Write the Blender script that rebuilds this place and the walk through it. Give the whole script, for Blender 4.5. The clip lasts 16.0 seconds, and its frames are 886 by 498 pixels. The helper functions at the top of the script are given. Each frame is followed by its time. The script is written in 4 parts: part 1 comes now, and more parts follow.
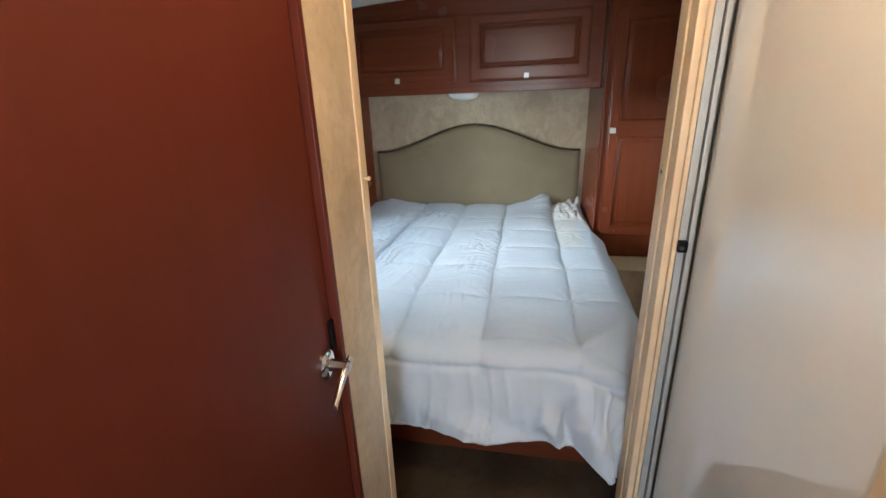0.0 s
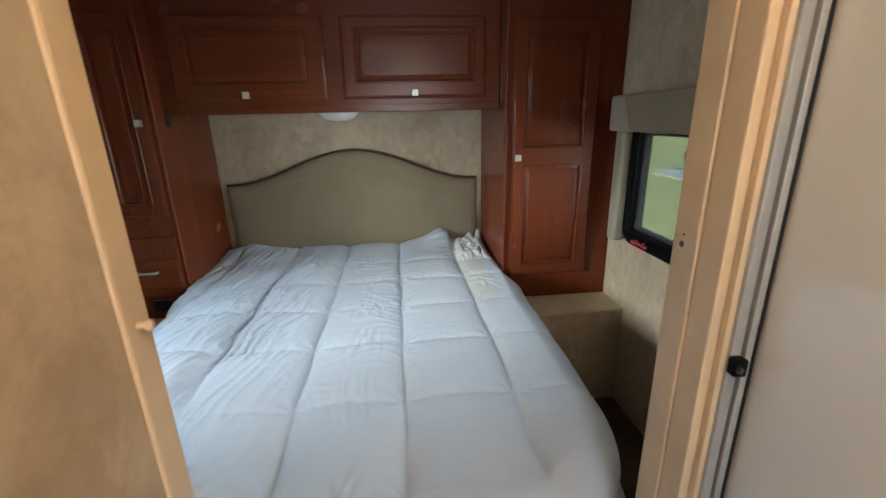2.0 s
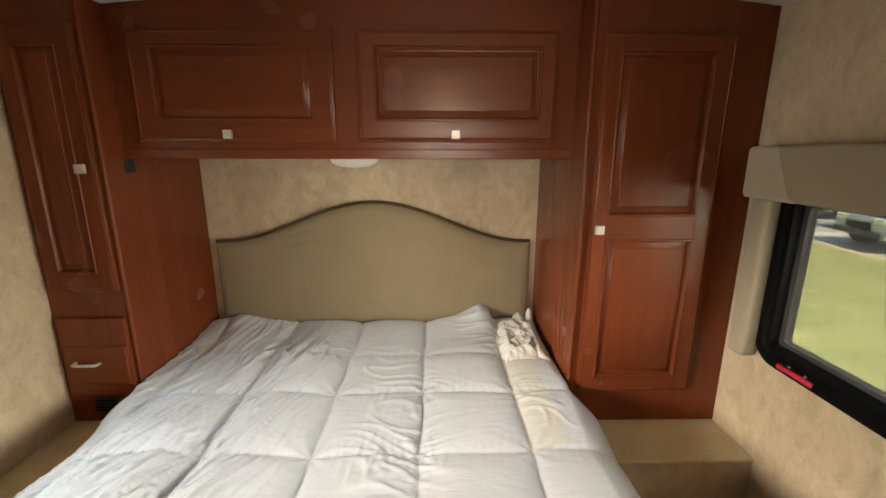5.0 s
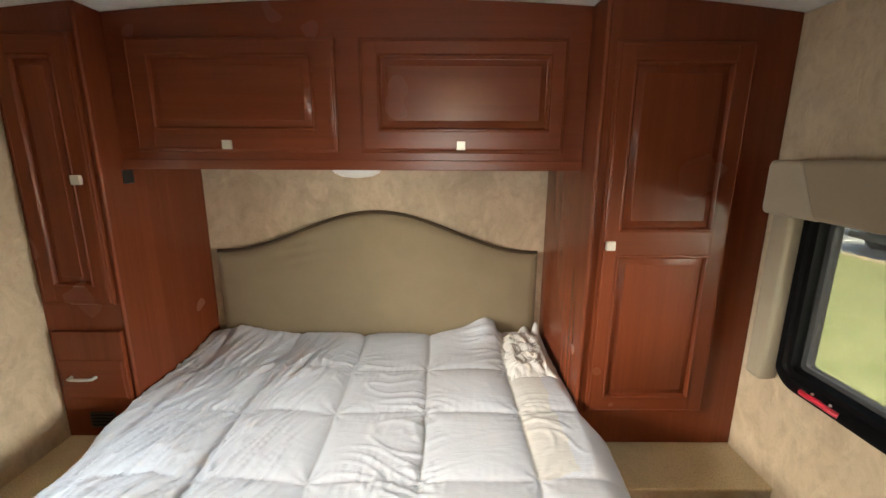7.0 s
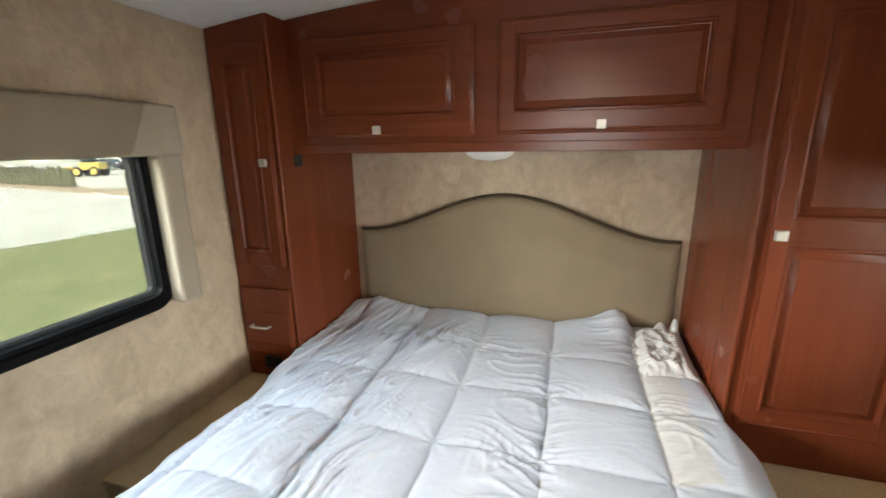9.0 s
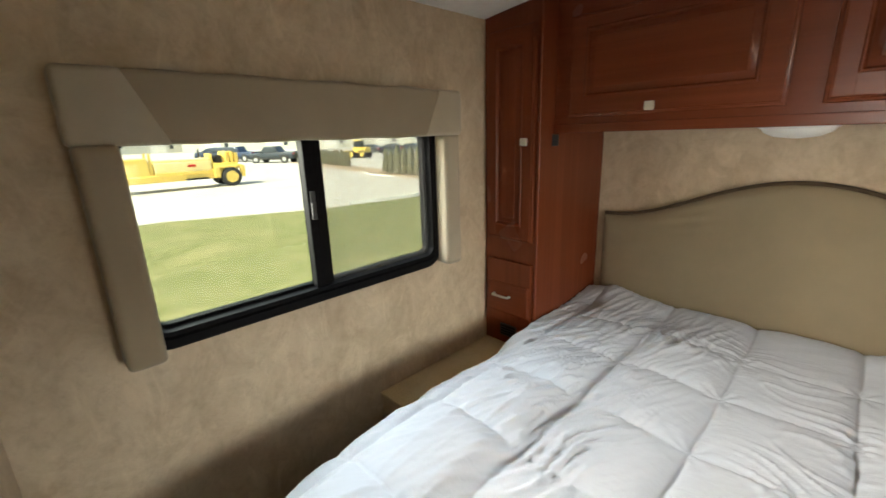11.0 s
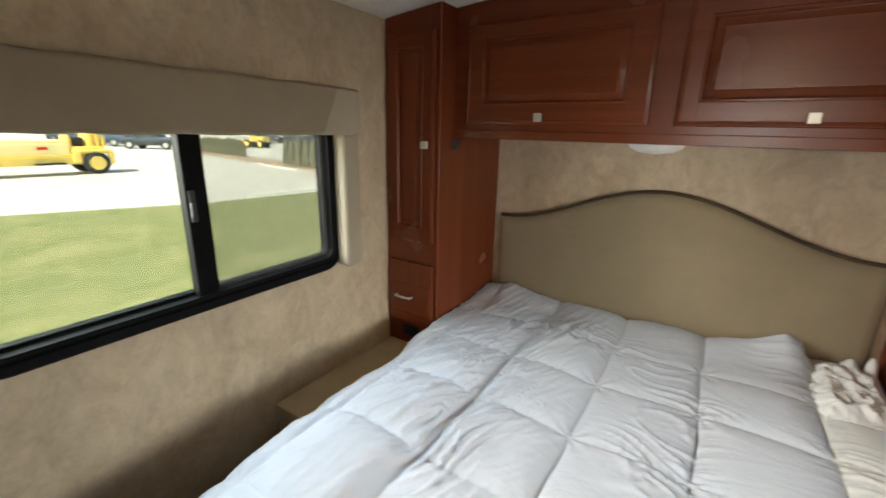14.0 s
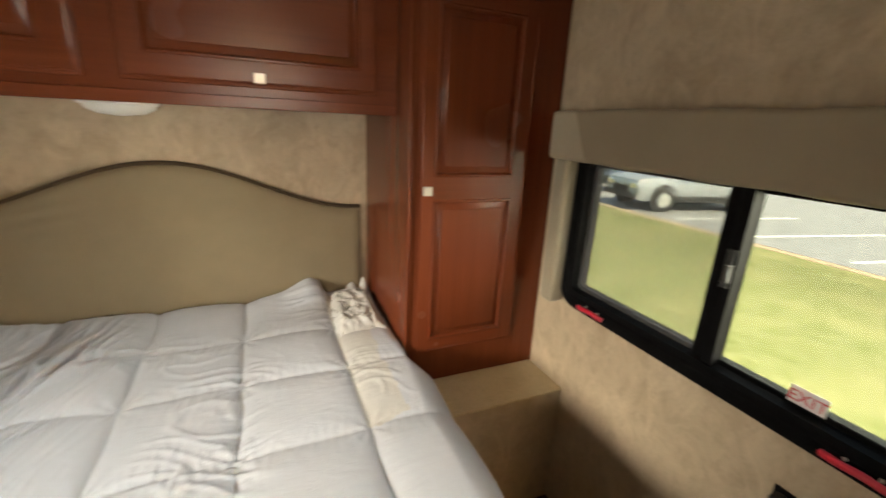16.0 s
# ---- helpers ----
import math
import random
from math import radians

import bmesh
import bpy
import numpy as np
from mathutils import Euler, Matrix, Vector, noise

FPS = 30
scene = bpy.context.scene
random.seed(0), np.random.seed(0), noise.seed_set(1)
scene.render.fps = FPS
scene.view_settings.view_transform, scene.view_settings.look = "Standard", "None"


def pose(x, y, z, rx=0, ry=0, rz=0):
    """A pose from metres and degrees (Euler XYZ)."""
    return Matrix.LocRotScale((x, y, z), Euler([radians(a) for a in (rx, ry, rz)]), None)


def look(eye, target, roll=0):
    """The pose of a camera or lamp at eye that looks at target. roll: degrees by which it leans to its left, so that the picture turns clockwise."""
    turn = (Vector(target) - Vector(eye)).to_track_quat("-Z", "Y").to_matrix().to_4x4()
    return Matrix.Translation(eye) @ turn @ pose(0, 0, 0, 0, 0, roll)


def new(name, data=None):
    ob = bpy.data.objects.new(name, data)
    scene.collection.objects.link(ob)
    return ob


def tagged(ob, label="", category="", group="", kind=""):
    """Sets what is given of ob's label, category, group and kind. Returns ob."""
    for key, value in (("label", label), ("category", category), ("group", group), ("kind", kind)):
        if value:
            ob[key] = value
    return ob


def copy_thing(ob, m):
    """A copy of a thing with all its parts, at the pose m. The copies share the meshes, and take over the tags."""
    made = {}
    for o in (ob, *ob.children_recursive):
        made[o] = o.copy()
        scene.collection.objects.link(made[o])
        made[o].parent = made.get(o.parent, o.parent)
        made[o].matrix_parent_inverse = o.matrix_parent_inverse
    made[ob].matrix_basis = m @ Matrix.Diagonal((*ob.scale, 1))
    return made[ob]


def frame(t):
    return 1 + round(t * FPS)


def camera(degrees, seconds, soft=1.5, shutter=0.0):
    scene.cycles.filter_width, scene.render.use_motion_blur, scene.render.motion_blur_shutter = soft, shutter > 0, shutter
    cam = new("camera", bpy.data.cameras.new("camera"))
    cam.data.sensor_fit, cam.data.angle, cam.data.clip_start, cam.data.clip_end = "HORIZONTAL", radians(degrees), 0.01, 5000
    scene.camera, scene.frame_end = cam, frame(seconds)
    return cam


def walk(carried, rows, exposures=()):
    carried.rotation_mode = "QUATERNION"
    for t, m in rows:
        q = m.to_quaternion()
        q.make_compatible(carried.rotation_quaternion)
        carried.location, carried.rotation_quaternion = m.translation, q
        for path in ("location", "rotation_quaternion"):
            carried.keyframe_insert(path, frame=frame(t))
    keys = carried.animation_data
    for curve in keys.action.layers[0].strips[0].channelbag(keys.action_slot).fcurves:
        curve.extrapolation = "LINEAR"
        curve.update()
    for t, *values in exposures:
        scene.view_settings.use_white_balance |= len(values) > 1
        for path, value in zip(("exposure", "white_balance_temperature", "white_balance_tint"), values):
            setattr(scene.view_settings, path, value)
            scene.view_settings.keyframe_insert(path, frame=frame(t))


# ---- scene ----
SHUTTER = 0.35
cam = camera(93.7, 16.0, shutter=SHUTTER)
PATH = [
    (0, (0.027, 0.008, 1.433), (-0.353, 1.86, 0.782), -2.0),
    (0.5, (-0.014, 0.103, 1.43), (-0.222, 1.956, 0.705), -1.1),
    (1, (-0.021, 0.231, 1.428), (0.007, 2.127, 0.792), -0.6),
    (1.5, (-0.039, 0.39, 1.434), (-0.048, 2.307, 0.863), -1.5),
    (2, (-0.087, 0.531, 1.458), (0.108, 2.431, 0.864), -1.3),
    (2.5, (-0.091, 0.639, 1.474), (0.078, 2.544, 0.888), 0.9),
    (3, (-0.026, 0.783, 1.521), (-0.062, 2.717, 1.011), -0.4),
    (3.5, (-0.029, 0.909, 1.536), (-0.076, 2.867, 1.129), -0.2),
    (4, (-0.055, 1.01, 1.535), (0.012, 2.969, 1.137), -0.3),
    (4.2, (-0.053, 1.05, 1.525), (0.007, 3.01, 1.13), -0.4),
    (6.3, (-0.066, 1.219, 1.531), (-0.059, 3.135, 0.958), 0.8),
    (6.5, (-0.058, 1.219, 1.538), (-0.055, 3.149, 1.013), 0.6),
    (7, (-0.046, 1.221, 1.553), (-0.044, 3.172, 1.113), 0.3),
    (7.5, (-0.043, 1.224, 1.55), (-0.06, 3.176, 1.117), -0.0),
    (8, (-0.048, 1.22, 1.549), (-0.162, 3.165, 1.1), -0.2),
    (8.5, (-0.06, 1.204, 1.543), (-0.389, 3.12, 1.073), -0.7),
    (9, (-0.072, 1.19, 1.528), (-0.637, 3.046, 1.042), -0.9),
    (9.5, (-0.092, 1.183, 1.522), (-0.893, 2.944, 1.016), -1.2),
    (10, (-0.126, 1.161, 1.517), (-1.141, 2.804, 0.996), -1.5),
    (10.2, (-0.145, 1.146, 1.515), (-1.237, 2.737, 0.988), -1.7),
    (12.3, (-0.221, 1.079, 1.507), (-1.831, 2.149, 0.993), -1.2),
    (12.5, (-0.219, 1.084, 1.512), (-1.811, 2.181, 0.999), -1.0),
    (13, (-0.216, 1.083, 1.52), (-1.706, 2.315, 1.011), -0.2),
    (13.5, (-0.195, 1.106, 1.515), (-1.513, 2.523, 1.011), 0.2),
    (14, (-0.184, 1.123, 1.532), (-1.222, 2.741, 0.982), 1.3),
    (14.5, (-0.189, 1.148, 1.521), (-0.838, 2.952, 0.95), 1.9),
    (15, (-0.172, 1.172, 1.516), (-0.38, 3.072, 0.927), 2.4),
    (15.5, (-0.086, 1.215, 1.499), (0.123, 3.114, 0.906), 2.5),
    (16, (0.0, 1.263, 1.489), (0.774, 3.013, 0.908), 2.8),
]
walk(
    cam,
    [(t, look(eye, target, roll)) for t, eye, target, roll in PATH],
    exposures=[
        (0.0, 2.97, 5350, 0),
        (1.0, 2.75, 5150, 0),
        (2.0, 2.65, 5600, 1),
        (2.5, 2.8, 6400, 4),
        (3.5, 3.08, 7500, 7),
        (6.5, 3.25, 7700, 10),
        (7.0, 3.32, 7100, 10),
        (8.5, 3.3, 6400, 8),
        (9.0, 3.25, 6300, 8),
        (9.5, 3.1, 6900, 8),
        (12.5, 2.95, 6900, 8),
        (14.0, 2.92, 6600, 7),
        (15.0, 2.98, 7100, 9),
        (16.0, 3.05, 7600, 9),
    ],
)

# ---- world, sun and lamps ----
SUN_ELEVATION, SUN_AZIMUTH = radians(50), radians(176)
world = bpy.data.worlds.new("sky")
scene.world = world
world.use_nodes = True
wn = world.node_tree
sky = wn.nodes.new("ShaderNodeTexSky")
sky.sky_type, sky.sun_disc = "NISHITA", False
sky.sun_elevation, sky.sun_rotation = SUN_ELEVATION, SUN_AZIMUTH
sky.air_density, sky.dust_density = 1.0, 2.0
wn.nodes["Background"].inputs["Strength"].default_value = 0.12
wn.links.new(sky.outputs[0], wn.nodes["Background"].inputs["Color"])


def lamp(name, kind, m, energy, color, **settings):
    data = bpy.data.lights.new(name, kind)
    data.energy, data.color = energy, color
    if "size" in settings:
        data.shape, data.size, data.size_y = "RECTANGLE", *settings["size"]
    if "radius" in settings:
        data.shadow_soft_size = settings["radius"]
    if "angle" in settings:
        data.angle = settings["angle"]
    ob = new(name, data)
    ob.matrix_world = m
    return ob


sun_way = Vector((math.sin(SUN_AZIMUTH) * math.cos(SUN_ELEVATION), math.cos(SUN_AZIMUTH) * math.cos(SUN_ELEVATION), math.sin(SUN_ELEVATION)))
lamp("sun", "SUN", look(sun_way * 50, (0, 0, 0)), 3.0, (1.0, 0.95, 0.87), angle=radians(0.6))
# skylight that falls through the two side windows, brightest towards the sun
lamp("sky_light_west", "AREA", look((-5.0, 0.15, 2.4), (-1.4, 1.6, 1.28)), 98, (1.0, 0.97, 0.91), size=(1.9, 1.2))
lamp("sky_light_west_high", "AREA", look((-3.3, 0.9, 3.3), (-1.4, 1.7, 1.3)), 68, (0.84, 0.93, 1.0), size=(3.2, 1.6))
lamp("sky_light_east", "AREA", look((8.0, 1.8, 2.85), (1.0, 1.75, 1.15)), 185, (0.91, 0.97, 1.0), size=(9.0, 2.0))
# light from the bright yard and low sky on either side
lamp("yard_light_west", "AREA", look((-5.0, -0.4, 1.35), (-1.4, 1.65, 1.3)), 52, (0.92, 0.97, 1.0), size=(4.4, 2.2))
lamp("yard_light_east", "AREA", look((4.6, 0.1, 1.35), (1.0, 1.75, 1.2)), 100, (1.0, 0.99, 0.95), size=(5.0, 2.2))
# added fill light, set in a made-up opening at the unseen passage end
lamp("fill_light_south", "AREA", look((0.03, -1.98, 1.45), (0.03, 1, 1.40)), 3.3, (0.97, 0.98, 1.0), size=(0.62, 0.62))
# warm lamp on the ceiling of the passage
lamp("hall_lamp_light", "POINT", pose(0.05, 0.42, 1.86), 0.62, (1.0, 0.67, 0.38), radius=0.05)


# ---- materials ----
class Nodes:
    """A node material with a principled shader."""

    def __init__(self, name, rough=0.5, metal=0.0, spec=0.5):
        self.mat = bpy.data.materials.new(name)
        self.mat.use_nodes = True
        self.tree = self.mat.node_tree
        self.bsdf = self.tree.nodes["Principled BSDF"]
        self.bsdf.inputs["Roughness"].default_value = rough
        self.bsdf.inputs["Metallic"].default_value = metal
        self.bsdf.inputs["Specular IOR Level"].default_value = spec
        self.coord = self.add("ShaderNodeTexCoord")

    def add(self, kind, **props):
        node = self.tree.nodes.new(kind)
        for key, value in props.items():
            if key == "operation":
                node.operation = value
            elif key == "data_type":
                node.data_type = value
            elif key == "blend_type":
                node.blend_type = value
        return node

    def link(self, a, b):
        self.tree.links.new(a, b)

    def space(self, scale=(1, 1, 1)):
        node = self.add("ShaderNodeMapping")
        node.inputs["Scale"].default_value = scale
        geo = self.add("ShaderNodeNewGeometry")
        self.link(geo.outputs["Position"], node.inputs["Vector"])
        return node.outputs[0]

    def noise(self, scale, detail=4.0, stretch=(1, 1, 1), rough=0.55, distort=0.0):
        node = self.add("ShaderNodeTexNoise")
        node.inputs["Scale"].default_value = scale
        node.inputs["Detail"].default_value = detail
        node.inputs["Roughness"].default_value = rough
        node.inputs["Distortion"].default_value = distort
        self.link(self.space(stretch), node.inputs["Vector"])
        return node.outputs["Fac"]

    def ramp(self, fac, stops):
        node = self.add("ShaderNodeValToRGB")
        while len(node.color_ramp.elements) < len(stops):
            node.color_ramp.elements.new(0.5)
        for el, (at, color) in zip(node.color_ramp.elements, stops):
            el.position, el.color = at, (*color, 1)
        self.link(fac, node.inputs[0])
        return node.outputs[0]

    def mix(self, a, b, fac, mode="MIX"):
        node = self.add("ShaderNodeMix", data_type="RGBA", blend_type=mode)
        for socket, value in ((node.inputs[6], a), (node.inputs[7], b), (node.inputs[0], fac)):
            if isinstance(value, (int, float)):
                socket.default_value = value
            elif isinstance(value, tuple):
                socket.default_value = (*value, 1)
            else:
                self.link(value, socket)
        return node.outputs[2]

    def color(self, value):
        if isinstance(value, tuple):
            self.bsdf.inputs["Base Color"].default_value = (*value, 1)
        else:
            self.link(value, self.bsdf.inputs["Base Color"])
        return self

    def rough(self, fac, low, high):
        node = self.add("ShaderNodeMapRange")
        node.inputs["To Min"].default_value, node.inputs["To Max"].default_value = low, high
        self.link(fac, node.inputs["Value"])
        self.link(node.outputs[0], self.bsdf.inputs["Roughness"])
        return self

    def bump(self, fac, strength, distance):
        node = self.add("ShaderNodeBump")
        node.inputs["Strength"].default_value = strength
        node.inputs["Distance"].default_value = distance
        self.link(fac, node.inputs["Height"])
        before = self.bsdf.inputs["Normal"]
        if before.is_linked:
            self.link(before.links[0].from_socket, node.inputs["Normal"])
        self.link(node.outputs[0], before)
        return self


def cherry(name, stretch, tone=1.0, low=0.275, gloss=0.19, green=1.0, even=0.0):
    n = Nodes(name, 0.34, 0, gloss)
    grain = n.noise(22, 4, tuple(v if v == 1 else 0.03 for v in stretch), 0.6, 0.0)
    blotch = n.noise(3.5, 2)
    fine = n.noise(110, 3, tuple(v if v == 1 else 0.012 for v in stretch), 0.6)
    base = n.ramp(grain, [(0.3, ((0.135 + 0.04 * even) * tone, (0.029 + 0.01 * even) * tone * green, 0.0115 * tone)), (0.7, ((0.215 - 0.04 * even) * tone, (0.050 - 0.01 * even) * tone * green, 0.019 * tone))])
    base = n.mix(base, (0.10 * tone, 0.022 * tone, 0.011 * tone), n.ramp(blotch, [(0.1, (0, 0, 0)), (1.0, (0.35, 0.35, 0.35))]))
    n.color(n.mix(base, (0.08, 0.018, 0.010), n.ramp(fine, [(0.45, (0, 0, 0)), (0.85, (0.26, 0.26, 0.26))])))
    n.rough(blotch, low, low + 0.08)
    n.bump(fine, 0.08, 0.001)
    n.bsdf.inputs["Coat Weight"].default_value = 0.04
    n.bsdf.inputs["Coat Roughness"].default_value = 0.3
    return n.mat


CHERRY_UP = cherry("cherry_upright", (1, 1, 0.07), 0.84, 0.22, 0.27, 1.03, 0.3)
CHERRY_LONG = cherry("cherry_lengthwise", (0.07, 1, 1), 0.84, 0.22, 0.27, 1.03, 0.3)
DOOR_WOOD = cherry("cherry_laminate_door", (1, 1, 0.05), 0.52, 0.42, 0.18, 0.8, 0.75)


def wallpaper(name, dark, light):
    n = Nodes(name, 0.62, 0, 0.35)
    big = n.noise(6.5, 6, (1, 1, 0.8), 0.68, 0.8)
    small = n.noise(30, 6, (1, 1, 0.85), 0.75, 0.5)
    streak = n.noise(11, 5, (1, 1, 0.5), 0.65, 1.0)
    c = n.ramp(big, [(0.32, dark), (0.66, light)])
    c = n.mix(c, tuple(v * 0.72 for v in dark), n.ramp(small, [(0.48, (0, 0, 0)), (0.72, (0.42, 0.42, 0.42))]))
    c = n.mix(c, tuple(min(v * 1.16, 1) for v in light), n.ramp(streak, [(0.54, (0, 0, 0)), (0.72, (0.6, 0.6, 0.6))]))
    n.color(c).rough(big, 0.5, 0.7).bump(small, 0.12, 0.001)
    return n.mat


WALLPAPER = wallpaper("suede_wallpaper", (0.405, 0.312, 0.208), (0.56, 0.45, 0.315))


def plain(name, color, rough=0.5, metal=0.0, vary=0.12, scale=20, bump=0.05, spec=0.5):
    n = Nodes(name, rough, metal, spec)
    f = n.noise(scale, 4)
    n.color(n.ramp(f, [(0.3, tuple(v * (1 - vary) for v in color)), (0.7, tuple(min(1, v * (1 + vary)) for v in color))]))
    n.rough(n.noise(scale * 0.3, 3), max(rough - 0.07, 0.02), min(rough + 0.07, 1))
    if bump:
        n.bump(n.noise(scale * 4, 3), bump, 0.001)
    return n.mat


def fabric(name, color, weave=900, vary=0.06, sheen=0.2, bump=0.15):
    n = Nodes(name, 0.85, 0, 0.25)
    f = n.noise(6, 4)
    w = n.noise(weave, 2)
    n.color(n.ramp(f, [(0.3, tuple(v * (1 - vary) for v in color)), (0.7, tuple(min(v * (1 + vary), 1) for v in color))]))
    n.bump(w, bump, 0.0006)
    n.bsdf.inputs["Sheen Weight"].default_value = sheen
    return n.mat


CEILING_VINYL = plain("ceiling_vinyl", (0.85, 0.84, 0.80), 0.5, 0, 0.03, 30, 0.05)
CARPET = None


def carpet():
    n = Nodes("beige_carpet", 0.95, 0, 0.1)
    f, g = n.noise(9, 3), n.noise(230, 3)
    c = n.ramp(f, [(0.3, (0.56, 0.46, 0.29)), (0.7, (0.66, 0.55, 0.36))])
    n.color(n.mix(c, (0.22, 0.17, 0.10), n.ramp(g, [(0.5, (0, 0, 0)), (0.75, (0.6, 0.6, 0.6))])))
    n.bump(g, 0.7, 0.006)
    return n.mat


CARPET = carpet()


def vinyl_floor():
    n = Nodes("brown_vinyl_floor", 0.45)
    f, g = n.noise(4, 5, (1, 1, 1), 0.65, 0.5), n.noise(26, 4)
    c = n.ramp(f, [(0.3, (0.045, 0.028, 0.016)), (0.7, (0.12, 0.08, 0.047))])
    n.color(n.mix(c, (0.035, 0.02, 0.012), n.ramp(g, [(0.5, (0, 0, 0)), (0.8, (0.7, 0.7, 0.7))])))
    n.rough(g, 0.35, 0.6).bump(g, 0.1, 0.002)
    return n.mat


FLOOR_VINYL = vinyl_floor()


def cotton(name, color):
    n = Nodes(name, 0.72, 0, 0.3)
    crease = n.noise(26, 5, (0.5, 1.4, 1), 0.6, 1.2)
    f, w = n.noise(7, 3), n.noise(800, 2)
    n.color(n.ramp(f, [(0.3, tuple(v * 0.96 for v in color)), (0.7, color)]))
    n.bump(crease, 0.26, 0.005).bump(w, 0.06, 0.0005)
    n.bsdf.inputs["Sheen Weight"].default_value = 0.15
    return n.mat


WHITE_COTTON = cotton("white_cotton", (0.535, 0.57, 0.63))
CREAM_COTTON = cotton("cream_cotton", (0.56, 0.56, 0.54))
HEADBOARD_CLOTH = fabric("taupe_upholstery", (0.25, 0.198, 0.124))
# piping brown that also holds the shadow line over the headboard
PIPING_AND_SHADOW = fabric("piping_and_shadow_line", (0.06, 0.038, 0.019))
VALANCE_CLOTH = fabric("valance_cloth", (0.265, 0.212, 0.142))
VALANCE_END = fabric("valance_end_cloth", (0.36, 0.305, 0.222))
BLACK_FRAME = plain("black_anodised_frame", (0.005, 0.005, 0.0055), 0.5, 0, 0.2, 40, 0.03, 0.06)
RUBBER = plain("black_rubber", (0.015, 0.015, 0.015), 0.7, 0, 0.2, 40)
NICKEL = plain("brushed_nickel", (0.56, 0.53, 0.46), 0.4, 0.55, 0.06, 60, 0.03)
CHROME = plain("chrome", (0.75, 0.75, 0.75), 0.08, 1.0, 0.03, 30, 0)
WHITE_PLASTIC = plain("white_plastic", (0.75, 0.74, 0.70), 0.35, 0, 0.03, 30, 0.02)
RED_PLASTIC = plain("red_plastic", (0.62, 0.03, 0.06), 0.35, 0, 0.08, 60, 0.02)
STICKER_WHITE = plain("white_sticker", (0.8, 0.74, 0.74), 0.5, 0, 0.03, 60, 0)
JAMB = plain("tan_laminate_jamb", (0.66, 0.50, 0.32), 0.42, 0, 0.08, 9, 0.04)
ALUMINIUM = plain("grey_aluminium", (0.42, 0.42, 0.41), 0.45, 0.4, 0.05, 50, 0.03)

LATCH_GREY = plain("dull_grey_metal", (0.05, 0.05, 0.048), 0.6, 0.2, 0.1, 50, 0.03)


def gloss_panel():
    n = Nodes("glossy_pebbled_panel", 0.14, 0, 0.9)
    f = n.noise(90, 3)
    n.color(n.ramp(n.noise(3, 3), [(0.3, (0.71, 0.69, 0.655)), (0.7, (0.76, 0.74, 0.705))]))
    n.bump(f, 0.03, 0.0012).bump(n.noise(28, 2), 0.05, 0.002)
    n.rough(n.noise(12, 4), 0.04, 0.08)
    n.bsdf.inputs["Coat Weight"].default_value = 0.8
    n.bsdf.inputs["Coat Roughness"].default_value = 0.03
    return n.mat


PANEL_GLOSS = gloss_panel()


def glass(name, tint, rough=0.0):
    m = bpy.data.materials.new(name)
    m.use_nodes = True
    t = m.node_tree
    t.nodes.remove(t.nodes["Principled BSDF"])
    clear, shine, mixer, face, power, most = (t.nodes.new(k) for k in ("ShaderNodeBsdfTransparent", "ShaderNodeBsdfGlossy", "ShaderNodeMixShader", "ShaderNodeLayerWeight", "ShaderNodeMath", "ShaderNodeMath"))
    clear.inputs[0].default_value = (*tint, 1)
    shine.inputs["Roughness"].default_value = rough
    face.inputs[0].default_value = 0.5
    power.operation, power.inputs[1].default_value = "POWER", 5.0
    most.operation, most.inputs[1].default_value, most.inputs[2].default_value = "MULTIPLY_ADD", 0.6, 0.02
    t.links.new(face.outputs["Facing"], power.inputs[0])
    t.links.new(power.outputs[0], most.inputs[0])
    t.links.new(most.outputs[0], mixer.inputs[0])
    t.links.new(clear.outputs[0], mixer.inputs[1])
    t.links.new(shine.outputs[0], mixer.inputs[2])
    t.links.new(mixer.outputs[0], t.nodes["Material Output"].inputs[0])
    return m


TINTED_GLASS = glass("tinted_glass", (0.60, 0.62, 0.56))
CAR_GLASS = plain("dark_car_glass", (0.03, 0.04, 0.045), 0.06, 0, 0.1, 10, 0)


def screen_cloth():
    m = bpy.data.materials.new("insect_screen")
    m.use_nodes = True
    t = m.node_tree
    clear, mixer = t.nodes.new("ShaderNodeBsdfTransparent"), t.nodes.new("ShaderNodeMixShader")
    t.nodes["Principled BSDF"].inputs["Base Color"].default_value = (0.13, 0.13, 0.128, 1)
    t.nodes["Principled BSDF"].inputs["Roughness"].default_value = 0.8
    mixer.inputs[0].default_value = 0.24
    t.links.new(clear.outputs[0], mixer.inputs[1])
    t.links.new(t.nodes["Principled BSDF"].outputs[0], mixer.inputs[2])
    t.links.new(mixer.outputs[0], t.nodes["Material Output"].inputs[0])
    return m


SCREEN = screen_cloth()


def glow(name, color, strength):
    n = Nodes(name, 0.4)
    n.color(color)
    n.bsdf.inputs["Emission Color"].default_value = (*color, 1)
    n.bsdf.inputs["Emission Strength"].default_value = strength
    return n.mat


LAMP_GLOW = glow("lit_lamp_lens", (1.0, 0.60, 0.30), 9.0)


